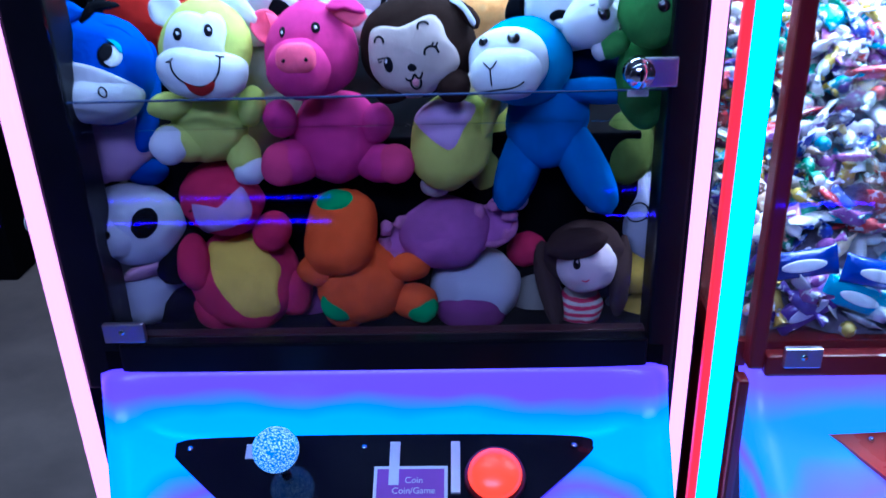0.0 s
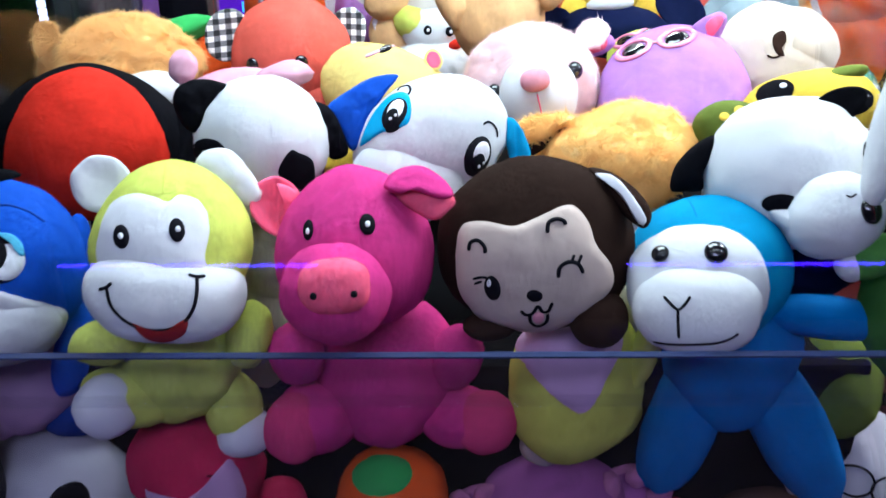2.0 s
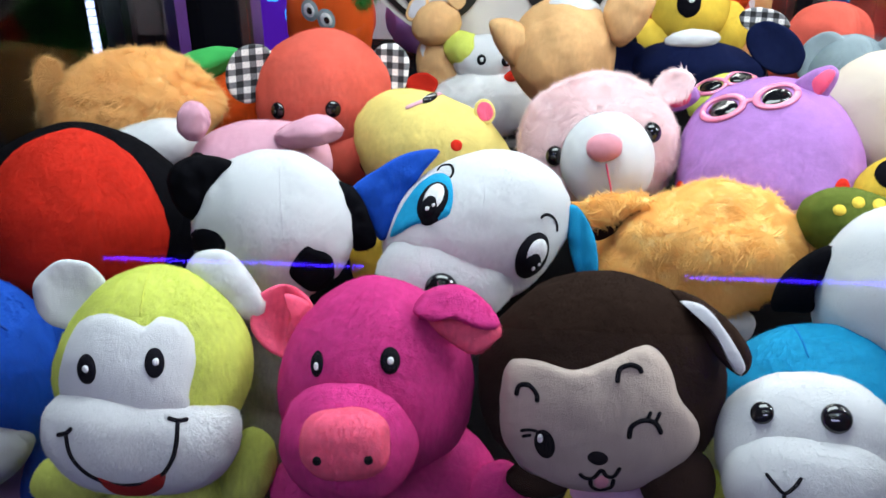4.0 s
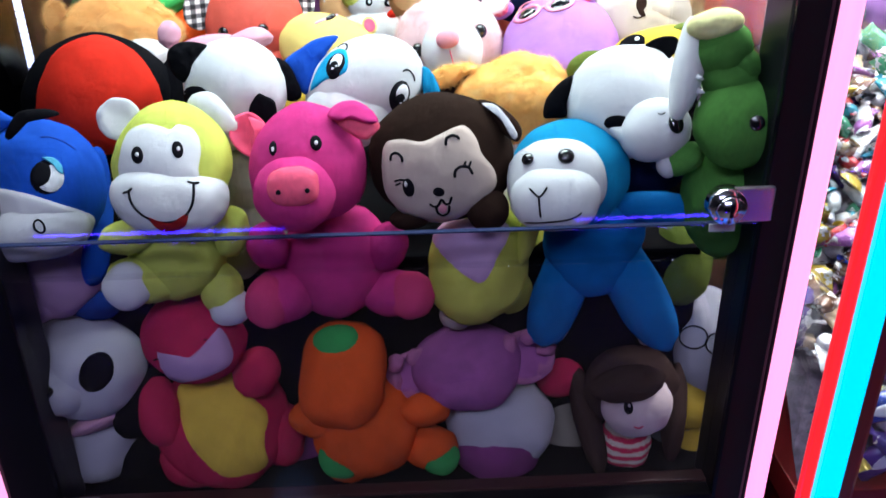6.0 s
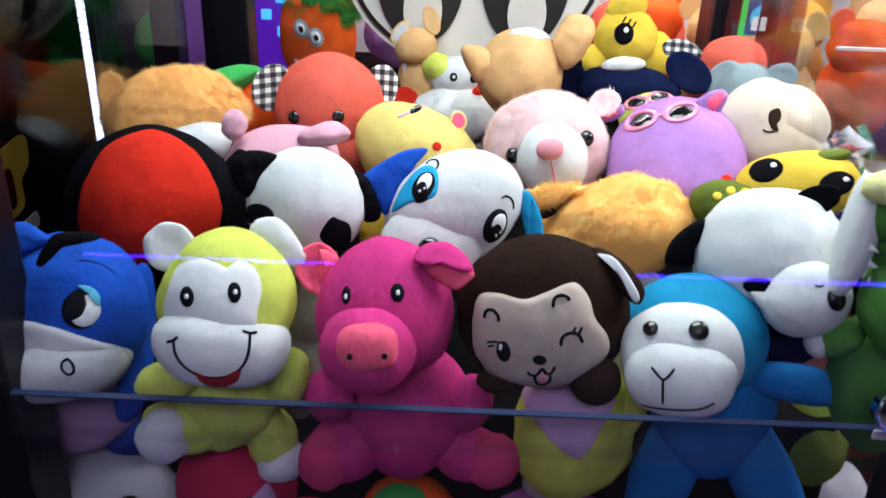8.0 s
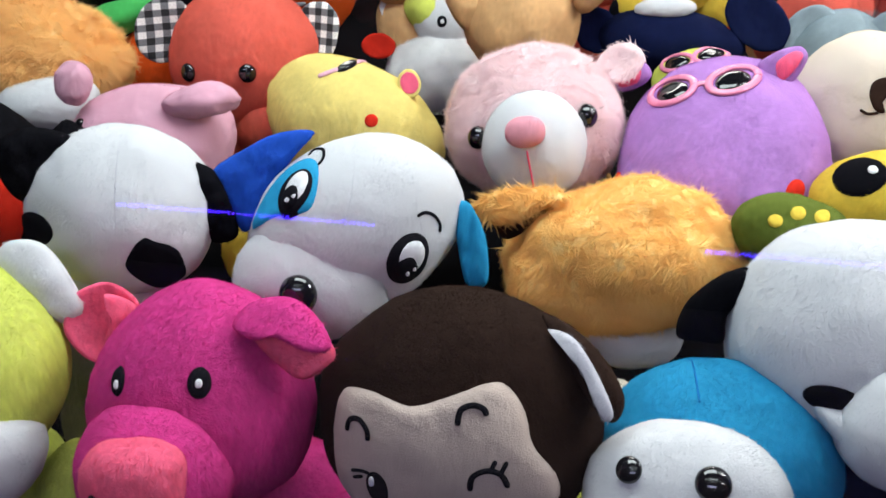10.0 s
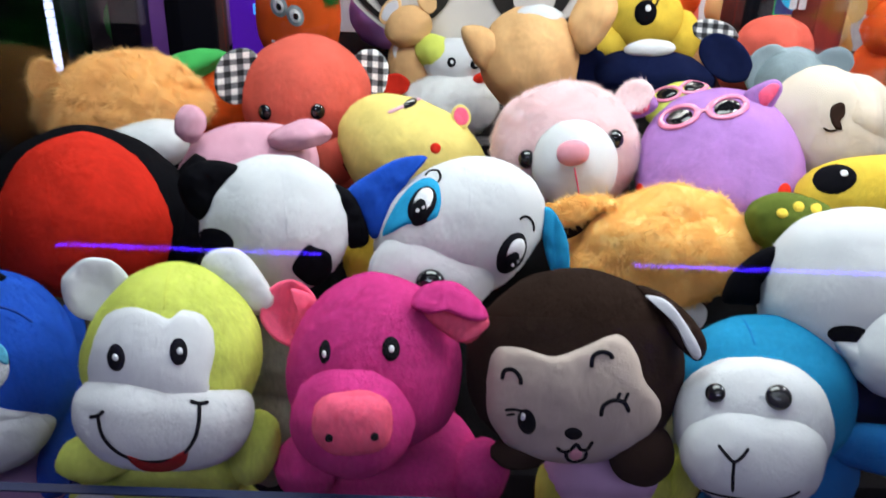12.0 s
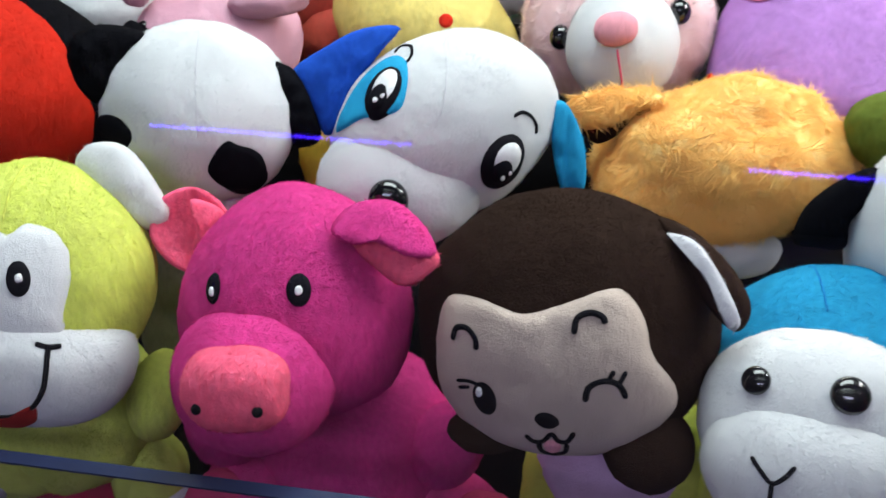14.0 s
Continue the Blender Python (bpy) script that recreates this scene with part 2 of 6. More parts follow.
def box(name, lo, hi, mat, parent=None, bevel=0.0, label=""):
    o = (parent.parent or parent).location if parent else Vector((0, 0, 0))
    return finish(name, box_bm(lo[0] - o.x, lo[1] - o.y, lo[2] - o.z, hi[0] - o.x, hi[1] - o.y, hi[2] - o.z, bevel), mat, parent, label, False)


def cyl(name, a, b, r, mat, parent=None, label="", seg=24, r2=None, bevel=0.0):
    o = parent.location if parent else Vector((0, 0, 0))
    a, b = Vector(a) - o, Vector(b) - o
    bm = bmesh.new()
    bmesh.ops.create_cone(bm, cap_ends=True, segments=seg, radius1=r, radius2=r if r2 is None else r2, depth=(b - a).length)
    if bevel:
        bmesh.ops.bevel(bm, geom=[e for e in bm.edges if len([f for f in e.link_faces if len(f.verts) > 4])], offset=bevel, segments=2, affect="EDGES")
    bm.transform(Matrix.Translation((a + b) / 2) @ (b - a).to_track_quat("Z", "Y").to_matrix().to_4x4())
    return finish(name, bm, mat, parent, label, seg > 12)
# ---- soft toys: each has a frame of its own, x to its side, y into it, z up, in small units ----
from mathutils.bvhtree import BVHTree


class Toy:
    def __init__(self, name, label, at, turn, unit, base, category="plush toy", group="plush prizes"):
        self.stance = pose(*at, *turn)
        self.unit = unit
        self.root = empty(name, (at[0], at[1] + 0.02, base), label, category, group)
        self.inv = Matrix.Translation(-self.root.location) @ self.stance @ Matrix.Scale(unit, 4)
        up = self.stance.to_3x3().transposed() @ Vector((0, 1, 0))
        self.slope = up.z / up.y          # keeps a point that is lower in the frame above the same spot of the floor
        self.trees = {}

    def local(self, x, z, y):
        return self.inv @ Vector((x, y - z * self.slope, z))

    def tree(self, ob):
        if ob.name not in self.trees:
            me = ob.data
            self.trees[ob.name] = BVHTree.FromPolygons([v.co.copy() for v in me.vertices], [tuple(p.vertices) for p in me.polygons])
        return self.trees[ob.name]

    def onto(self, ob, x, z, lift):
        """The point of ob's outside in front of x, z, raised by lift metres."""
        start = self.inv @ Vector((x, -900, z))
        way = (self.inv.to_3x3() @ Vector((0, 1, 0))).normalized()
        p, nrm, _, _ = self.tree(ob).ray_cast(start, way)
        if p is None:
            mid = sum((v.co for v in ob.data.vertices), Vector()) / len(ob.data.vertices)
            q = start + way * (mid - start).dot(way)
            p, nrm, _, _ = self.tree(ob).find_nearest(q)
        return p + nrm * lift, nrm


SEEDS = iter(range(1, 5000))


def blob(toy, name, x, z, rx, rz, mat, ry=None, y=0.0, roll=0.0, taper=0.0, sub=4, lump=0.035, power=2.0, bend=0.0, yaw=0.0, parent=None, label="", pinch=0.0, nap=75, lean=0.0):
    """A stuffed shape: an uneven, slightly lumpy ellipsoid, tapered upwards, bent or rolled."""
    ry = ry if ry is not None else min(rx, rz)
    bm = bmesh.new()
    bmesh.ops.create_icosphere(bm, subdivisions=sub, radius=1.0)
    seed = next(SEEDS) * 7.31
    turn = Matrix.Rotation(radians(-roll), 3, "Y") @ Matrix.Rotation(radians(yaw), 3, "Z")
    k = toy.slope
    for v in bm.verts:
        c = v.co.copy()
        if power != 2.0:
            s = (abs(c.x) ** power + abs(c.y) ** power + abs(c.z) ** power) ** (1 / power)
            c /= s
        d = 1 + lump * noise.noise(c * 1.6 + Vector((seed, 0, 0))) * 2.0 + lump * 0.6 * noise.noise(c * 4.5 + Vector((0, seed, 0)))
        fold = 1 - abs(noise.noise(c * 2.1 + Vector((seed * 1.7, 3, seed)))) * 2.2
        d -= min(lump, 0.03) * 0.9 * max(0.0, (fold - 0.78) / 0.22) ** 1.5
        if pinch:
            d -= pinch * math.exp(-(c.x / 0.10) ** 2) * max(0.0, -c.y)
        c *= d
        w = 1 - taper * c.z
        p = Vector((c.x * rx * w + bend * rx * (c.z * c.z), c.y * ry * w, c.z * rz))
        p = turn @ p
        p.y += lean * p.z
        v.co = toy.inv @ Vector((x + p.x, y - z * k + p.y, z + p.z))
    ob = finish(name, bm, mat, parent or toy.root, label)
    if sub >= 4 and nap and mat.name.startswith("plush_"):
        pile(ob, mat, nap)
    return ob


def pile(host, mat, per_cm2, length=0.0022, width=0.00025, lift=1.0, freq=70.0, brush=0.55):
    """Short nap: fine single blades over the outside that lean in brushed patches."""
    me = host.data
    me.calc_loop_triangles()
    nv, nt = len(me.vertices), len(me.loop_triangles)
    co, nrm = np.empty(nv * 3), np.empty(nt * 3)
    tri, areas = np.empty(nt * 3, dtype=np.int32), np.empty(nt)
    me.vertices.foreach_get("co", co)
    me.loop_triangles.foreach_get("vertices", tri)
    me.loop_triangles.foreach_get("normal", nrm)
    me.loop_triangles.foreach_get("area", areas)
    co, nrm, tri = co.reshape(-1, 3), nrm.reshape(-1, 3), tri.reshape(-1, 3)
    areas = areas * (nrm @ np.array((0, -0.7, 0.7)) > -0.25)
    count = int(areas.sum() * 1e4 * per_cm2)
    rng = np.random.RandomState(nv + count)
    pick = rng.choice(nt, count, p=areas / areas.sum())
    a, b = rng.rand(count, 1), rng.rand(count, 1)
    flip = (a + b) > 1
    a, b = np.where(flip, 1 - a, a), np.where(flip, 1 - b, b)
    p = co[tri[pick]]
    o = p[:, 0] + (p[:, 1] - p[:, 0]) * a + (p[:, 2] - p[:, 0]) * b
    n = nrm[pick]
    s = o * freq + rng.rand(3) * 9
    swirl = np.stack([np.sin(s[:, 1] + 1.7 * np.sin(s[:, 2] * 0.7)), np.sin(s[:, 2] * 0.9 + 1.3 * np.sin(s[:, 0])), np.sin(s[:, 0] * 1.1 + 1.5 * np.sin(s[:, 1] * 0.8))], 1)
    d = np.array((0.10, -0.25, -0.75)) + swirl * brush + rng.normal(0, 0.25, (count, 3))
    d -= n * np.sum(d * n, 1, keepdims=True)
    d /= np.maximum(np.linalg.norm(d, axis=1, keepdims=True), 1e-6)
    d = d + n * rng.uniform(0.18, 0.50, (count, 1)) * lift
    d /= np.linalg.norm(d, axis=1, keepdims=True)
    side = np.cross(d, n)
    side /= np.maximum(np.linalg.norm(side, axis=1, keepdims=True), 1e-6)
    side *= width * rng.uniform(0.7, 1.3, (count, 1))
    tip = o + d * length * rng.uniform(0.6, 1.25, (count, 1))
    verts = np.stack([o - side - n * 0.0003, o + side - n * 0.0003, tip], 1).reshape(-1, 3)
    out = bpy.data.meshes.new("nap")
    out.vertices.add(count * 3)
    out.loops.add(count * 3)
    out.polygons.add(count)
    out.vertices.foreach_set("co", verts.ravel())
    out.loops.foreach_set("vertex_index", np.arange(count * 3, dtype=np.int32))
    out.polygons.foreach_set("loop_start", np.arange(0, count * 3, 3, dtype=np.int32))
    out.update(calc_edges=True)
    out.validate()
    out.materials.append(fibre(mat))
    ob = new("nap", out)
    ob.parent = host if host.parent is None or host.parent.parent is None else host.parent
    return tagged(ob, kind="stuff")


def cushion(toy, name, pts, mat, thick, y=0.0, gx=0.0, gz=0.0, curl=0.0, parent=None, label="", nap=75, crease=0.0):
    """A flat sewn piece with a given outline: two puffed sides, tilted by gx and gz and curled at its rim."""
    line = smooth_line(pts, True, 6)
    mid = sum(line, Vector((0, 0))) / len(line)
    bm, rings, n = bmesh.new(), 9, len(line)
    seed = next(SEEDS) * 2.3

    def at(p, f, side):
        q = mid + (p - mid) * f
        h = thick * math.sqrt(max(0.0, 1 - f ** 2.6)) * (1 - crease * math.exp(-((q.x - mid.x) / (0.16 * thick + 4)) ** 2))
        w = 1.5 * noise.noise(Vector((q.x * 0.05, q.y * 0.05, seed))) * thick * 0.12
        depth = y - mid.y * toy.slope + gx * (q.x - mid.x) + gz * (q.y - mid.y) + curl * f * f
        return bm.verts.new(toy.inv @ Vector((q.x, depth + side * h + w, q.y)))
    rim = [at(p, 1.0, 0) for p in line]
    for side in (-1, 1):
        rows = [[at(mid, 0, side)]] + [[at(p, r / rings, side) for p in line] for r in range(1, rings)] + [rim]
        for i in range(n):
            j = (i + 1) % n
            bm.faces.new((rows[0][0], rows[1][i], rows[1][j]))
            for r in range(1, rings):
                bm.faces.new((rows[r][i], rows[r + 1][i], rows[r + 1][j], rows[r][j]))
    bmesh.ops.recalc_face_normals(bm, faces=bm.faces)
    ob = finish(name, bm, mat, parent or toy.root, label)
    if nap and mat.name.startswith("plush_"):
        pile(ob, mat, nap)
    return ob


def smooth_line(pts, closed, n=6):
    out, m = [], len(pts)
    for i in range(m if closed else m - 1):
        if closed:
            p = [Vector(pts[(i + j) % m]) for j in (-1, 0, 1, 2)]
        else:
            p = [Vector(pts[min(max(i + j, 0), m - 1)]) for j in (-1, 0, 1, 2)]
        for s in range(n):
            t = s / n
            out.append(0.5 * (2 * p[1] + (p[2] - p[0]) * t + (2 * p[0] - 5 * p[1] + 4 * p[2] - p[3]) * t * t + (3 * p[1] - p[0] - 3 * p[2] + p[3]) * t ** 3))
    if not closed:
        out.append(Vector(pts[-1]))
    return out


def patch(toy, host, pts, mat, name, lift=0.0010, parent=None, label="", rings=7):
    """A piece of cloth or stitching that lies on the host's outside within a closed outline."""
    line = smooth_line(pts, True)
    mid = sum(line, Vector((0, 0))) / len(line)
    bm = bmesh.new()
    rows = []
    for r in range(rings + 1):
        f = r / rings
        row = []
        for p in line:
            q = mid + (p - mid) * f
            h = lift * (1.0 if r < rings - 1 else (0.75 if r == rings - 1 else -0.5))
            row.append(bm.verts.new(toy.onto(host, q.x, q.y, h)[0]))
            if r == 0:
                break
        rows.append(row)
    n = len(line)
    for i in range(n):
        bm.faces.new((rows[0][0], rows[1][i], rows[1][(i + 1) % n]))
        for r in range(1, rings):
            bm.faces.new((rows[r][i], rows[r + 1][i], rows[r + 1][(i + 1) % n], rows[r][(i + 1) % n]))
    bmesh.ops.recalc_face_normals(bm, faces=bm.faces)
    return finish(name, bm, mat, parent or host, label)


def oval(toy, host, x, z, rx, rz, mat, name="eye", lift=0.0014, roll=0.0, parent=None, label=""):
    c, s = math.cos(radians(roll)), math.sin(radians(roll))
    pts = []
    for i in range(10):
        a = i * math.tau / 10
        u, w = rx * math.cos(a), rz * math.sin(a)
        pts.append((x + u * c + w * s, z - u * s + w * c))
    return patch(toy, host, pts, mat, name, lift, parent, label, 4)


def stroke(toy, host, pts, width, mat, name="stitching", parent=None, label=""):
    """A stitched line on the host's outside."""
    line = smooth_line(pts, False, 5)
    r = width * toy.unit / 2
    c = [toy.onto(host, p.x, p.y, r * 0.35) for p in line]
    bm, rows = bmesh.new(), []
    for i, (p, nrm) in enumerate(c):
        d = (c[min(i + 1, len(c) - 1)][0] - c[max(i - 1, 0)][0]).normalized()
        s = d.cross(nrm).normalized()
        w = r * (0.55 if i in (0, len(c) - 1) else 1.0)
        rows.append([bm.verts.new(p + s * w * math.cos(a) + nrm * w * 0.6 * math.sin(a)) for a in [j * math.tau / 8 for j in range(8)]])
    for a, b in zip(rows, rows[1:]):
        for j in range(8):
            bm.faces.new((a[j], a[(j + 1) % 8], b[(j + 1) % 8], b[j]))
    bm.faces.new(rows[0]), bm.faces.new(rows[-1][::-1])
    bmesh.ops.recalc_face_normals(bm, faces=bm.faces)
    return finish(name, bm, mat, parent or host, label)


def bead(toy, host, x, z, rx, rz=None, mat=BEAD, name="eye", depth=0.6, parent=None, label=""):
    p, nrm = toy.onto(host, x, z, 0)
    bm = bmesh.new()
    bmesh.ops.create_uvsphere(bm, u_segments=24, v_segments=14, radius=1.0)
    m = nrm.to_track_quat("Z", "Y").to_matrix().to_4x4()
    rz = rz or rx
    bm.transform(Matrix.Translation(p) @ m @ Matrix.Diagonal((rx * toy.unit, rz * toy.unit, depth * min(rx, rz) * toy.unit, 1)))
    return finish(name, bm, mat, parent or host, label)


def ear(toy, name, x, z, rx, rz, mat, inner=None, roll=0.0, y=0.0, yaw=0.0, label="", thick=0.42, fold=0.35):
    """A flat stuffed ear with a hollow front, and a lining where it has one."""
    def make(rx, rz, push, nm, mt, par):
        bm = bmesh.new()
        bmesh.ops.create_icosphere(bm, subdivisions=4, radius=1.0)
        turn = Matrix.Rotation(radians(-roll), 3, "Y") @ Matrix.Rotation(radians(yaw), 3, "Z")
        seed = next(SEEDS) * 3.7
        for v in bm.verts:
            c = v.co * (1 + 0.05 * noise.noise(v.co * 2 + Vector((seed, 0, 0))))
            dip = fold * max(0.0, 1 - c.x * c.x - c.z * c.z) * (1 if c.y < 0 else 0.3)
            p = turn @ Vector((c.x * rx, (c.y * thick + dip) * min(rx, rz) + push, c.z * rz))
            v.co = toy.inv @ Vector((x + p.x, y - z * toy.slope + p.y, z + p.z))
        return finish(nm, bm, mt, par, "" if par is not toy.root else label)
    e = make(rx, rz, 0, name, mat, toy.root)
    if inner:
        make(rx * 0.78, rz * 0.78, -0.10 * min(rx, rz), "ear_lining", inner, e)
    return e


def fur(toy, host, mat, per_cm2, length, width=0.0004):
    """Loose long pile over the host's outside."""
    ob = pile(host, mat, per_cm2, length * 1.2, width, 1.1, 210.0, 1.1)
    ob.name = "fur"
    tufts = pile(host, mat, per_cm2 * 0.14, length * 1.6, width * 1.3, 1.8, 210.0, 1.2)
    tufts.name = "fur_tufts"
    return ob
# ---- the hall ----
CONCRETE = plain("worn_concrete", (0.20, 0.165, 0.14), 0.55, bump_scale=60.0, bump_depth=0.001, vary=0.25, scale=3.0)
WALL = plain("dark_wall_paint", (0.05, 0.045, 0.06), 0.8, bump_scale=90.0)
CEIL = plain("ceiling_paint", (0.10, 0.10, 0.11), 0.85, bump_scale=60.0)
tagged(box("floor", (-4, -4, -0.1), (4, 5, 0), CONCRETE), "dull grey-brown concrete hall floor with scuffs", "floor", kind="structure")
tagged(box("ceiling", (-4, -4, 3.0), (4, 5, 3.1), CEIL), "dark painted hall ceiling", "ceiling", kind="structure")
tagged(box("wall_north", (-4, 5, 0), (4, 5.1, 3.0), WALL), "dark painted hall wall", "wall", kind="structure")
tagged(box("wall_south", (-4, -4.1, 0), (4, -4, 3.0), WALL), "dark painted hall wall", "wall", kind="structure")
tagged(box("wall_west", (-4.1, -4, 0), (-4, 5, 3.0), WALL), "dark painted hall wall", "wall", kind="structure")
tagged(box("wall_east", (4, -4, 0), (4.1, 5, 3.0), WALL), "dark painted hall wall", "wall", kind="structure")

# ---- the prize machine ----
XL, XR, YF, YB, ZD, ZT = -0.433, 0.209, 0.886, 1.60, 1.055, 2.06
prize = empty("claw_machine", (-0.12, 1.2, 0.0), "black claw machine full of plush toys, lit by corner tubes", "claw machine")


def pane(name, lo, hi, mat, parent, label=""):
    ob = box(name, lo, hi, mat, parent, 0.0, label)
    ob.visible_shadow = False
    return ob


box("cabinet_body", (-0.49, 0.90, 0.02), (0.25, 1.64, 0.97), MATT, prize, 0.006)
box("prize_floor", (XL - 0.02, 0.885, 1.02), (XR + 0.02, YB, ZD), MATT, prize, 0.002, "black well floor under the front toys")
box("prize_step", (XL, 1.00, ZD + 0.001), (XR, YB - 0.004, 1.285), MATT, prize, 0.004, "raised black prize bed")
box("corner_post", (-0.484, 0.886, 1.0), (XL, 0.940, ZT), BLACK, prize, 0.004)
box("corner_post", (XR, 0.886, 1.0), (0.242, 0.940, ZT), BLACK, prize, 0.004)
box("corner_post", (-0.484, YB - 0.02, 1.0), (XL + 0.012, YB + 0.035, ZT), BLACK, prize, 0.004)
box("corner_post", (XR + 0.002, YB - 0.02, 1.0), (0.246, YB + 0.035, ZT), BLACK, prize, 0.004)
box("roof", (-0.50, 0.86, ZT), (0.262, 1.66, ZT + 0.22), MATT, prize, 0.006)
box("door_rail", (XL, 0.880, 1.022), (XR, 0.902, 1.066), BLACK, prize, 0.004, "glossy black lower door rail")
box("sill", (XL, 0.902, ZD), (XR, 0.918, ZD + 0.012), plain("maroon_sill", (0.05, 0.012, 0.014), 0.4), prize, 0.002, "dark maroon inner sill")
box("back_rail", (XL + 0.012, YB - 0.01, 1.0), (XR, YB + 0.025, 1.31), BLACK, prize, 0.003)
ZE = 1.366
XM = (XL + XR) / 2
low = pane("lower_pane", (XL + 0.002, 0.882, 1.058), (XR - 0.002, 0.887, ZE), TINTED, prize, "smoky lower pane of the front door")
lo_at = Vector((XM, 0.8845, (1.058 + ZE) / 2)) - prize.location
low.matrix_basis = Matrix.Translation(lo_at) @ pose(0, 0, 0, -0.45) @ Matrix.Translation(-lo_at)
inner = finish("inner_pane", box_bm(XL + 0.008 - XM, -0.0015, -0.130, XR - 0.008 - XM, 0.0015, 0.130), INNER, prize, "second, slightly leaning pane behind the lower one", False)
inner.matrix_basis = Matrix.Translation((XM - prize.location.x, 0.8935 - prize.location.y, 1.203)) @ pose(0, 0, 0, 0.6, 0, 0.15)
inner.visible_shadow = False
box("pane_edge", (XL + 0.002, 0.8815, ZE + 0.0002), (XR - 0.002, 0.8875, ZE + 0.0014), EDGE, low, 0.0, "bright polished edge of the pane")
pane("upper_pane", (XL + 0.002, 0.8765, ZE - 0.03), (XR - 0.002, 0.8800, ZT - 0.001), GLASS, prize, "clear upper front pane")
pane("side_pane", (-0.470, 0.941, 1.03), (-0.465, YB - 0.021, ZT - 0.001), SIDEGLASS, prize)
pane("side_pane", (0.220, 0.941, 1.03), (0.225, YB - 0.021, ZT - 0.001), SIDEGLASS, prize)
pane("back_pane", (XL + 0.014, YB + 0.004, 1.312), (XR, YB + 0.009, ZT - 0.001), GLASS, prize)
for x, w in ((-0.4965, 1.0), (0.2545, 0.72)):
    t = box("corner_channel", (x - 0.0125, 0.890, 0.55), (x + 0.0125, 0.918, ZT), BLACK, prize, 0.003)
    bm = bmesh.new()
    prof = [(-0.0115, 0.0), (-0.0115, -0.004), (-0.009, -0.009), (-0.004, -0.0115), (0.004, -0.0115), (0.009, -0.009), (0.0115, -0.004), (0.0115, 0.0)]
    rows = [[bm.verts.new((x + 0.12 + px * w, 0.8895 - 1.2 + py, z)) for px, py in prof] for z in (0.56, ZT - 0.01)]
    for i in range(len(prof) - 1):
        bm.faces.new((rows[0][i], rows[0][i + 1], rows[1][i + 1], rows[1][i]))
    for r in rows:
        bm.faces.new(r)
    bmesh.ops.recalc_face_normals(bm, faces=bm.faces)
    finish("light_tube", bm, PINKTUBE, prize, "glowing pink light tube")


def led_strip(name, a, b, mat, parent, size=0.006, pitch=0.009, label=""):
    """A strip of small square diodes on a thin carrier."""
    o = parent.location if parent else Vector((0, 0, 0))
    a, b = Vector(a) - o, Vector(b) - o
    n = int((b - a).length / pitch)
    bm = bmesh.new()
    for i in range(n + 1):
        p = a + (b - a) * i / n
        bmesh.ops.create_cube(bm, size=size, matrix=Matrix.Translation(p))
    return finish(name, bm, mat, parent, label, False)



# lock and hinge of the door
lk = (0.1755, 0.8660, 1.3874)
cyl("lock_collar", (lk[0], 0.8825, lk[2]), (lk[0], 0.8685, lk[2]), 0.0165, CHROME, prize, "chrome lock collar", 32, 0.0150)
lock = cyl("lock_barrel", (lk[0], 0.8695, lk[2]), (lk[0], 0.8625, lk[2]), 0.0120, CHROME, prize, "chrome lock barrel", 32, 0.0112)
o = prize.location
part("key_slot", box_bm(lk[0] - 0.0016 - o.x, 0.8617 - o.y, lk[2] - 0.006, lk[0] + 0.0016 - o.x, 0.8627 - o.y, lk[2] + 0.006), BLACK, lock, "black key slot", False)
box("lock_plate", (lk[0] - 0.006, 0.8750, lk[2] - 0.016), (lk[0] + 0.040, 0.8810, lk[2] + 0.015), STEEL, prize, 0.002, "brushed steel lock plate")
box("lock_label", (lk[0] - 0.010, 0.8805, lk[2] - 0.0265), (lk[0] + 0.012, 0.8817, lk[2] - 0.0195), plain("paper_tag", (0.5, 0.5, 0.5), 0.6), prize, 0.0, "small printed paper tag")
hg = (-0.4178, 0.8750, 1.0889)
hinge = box("door_hinge", (hg[0] - 0.024, 0.8695, hg[2] - 0.013), (hg[0] + 0.026, 0.8780, hg[2] + 0.012), STEEL, prize, 0.002, "steel door hinge")
cyl("hinge_screw", (hg[0], 0.8695, hg[2] + 0.003), (hg[0], 0.8670, hg[2] + 0.003), 0.0035, CHROME, prize, "", 16)

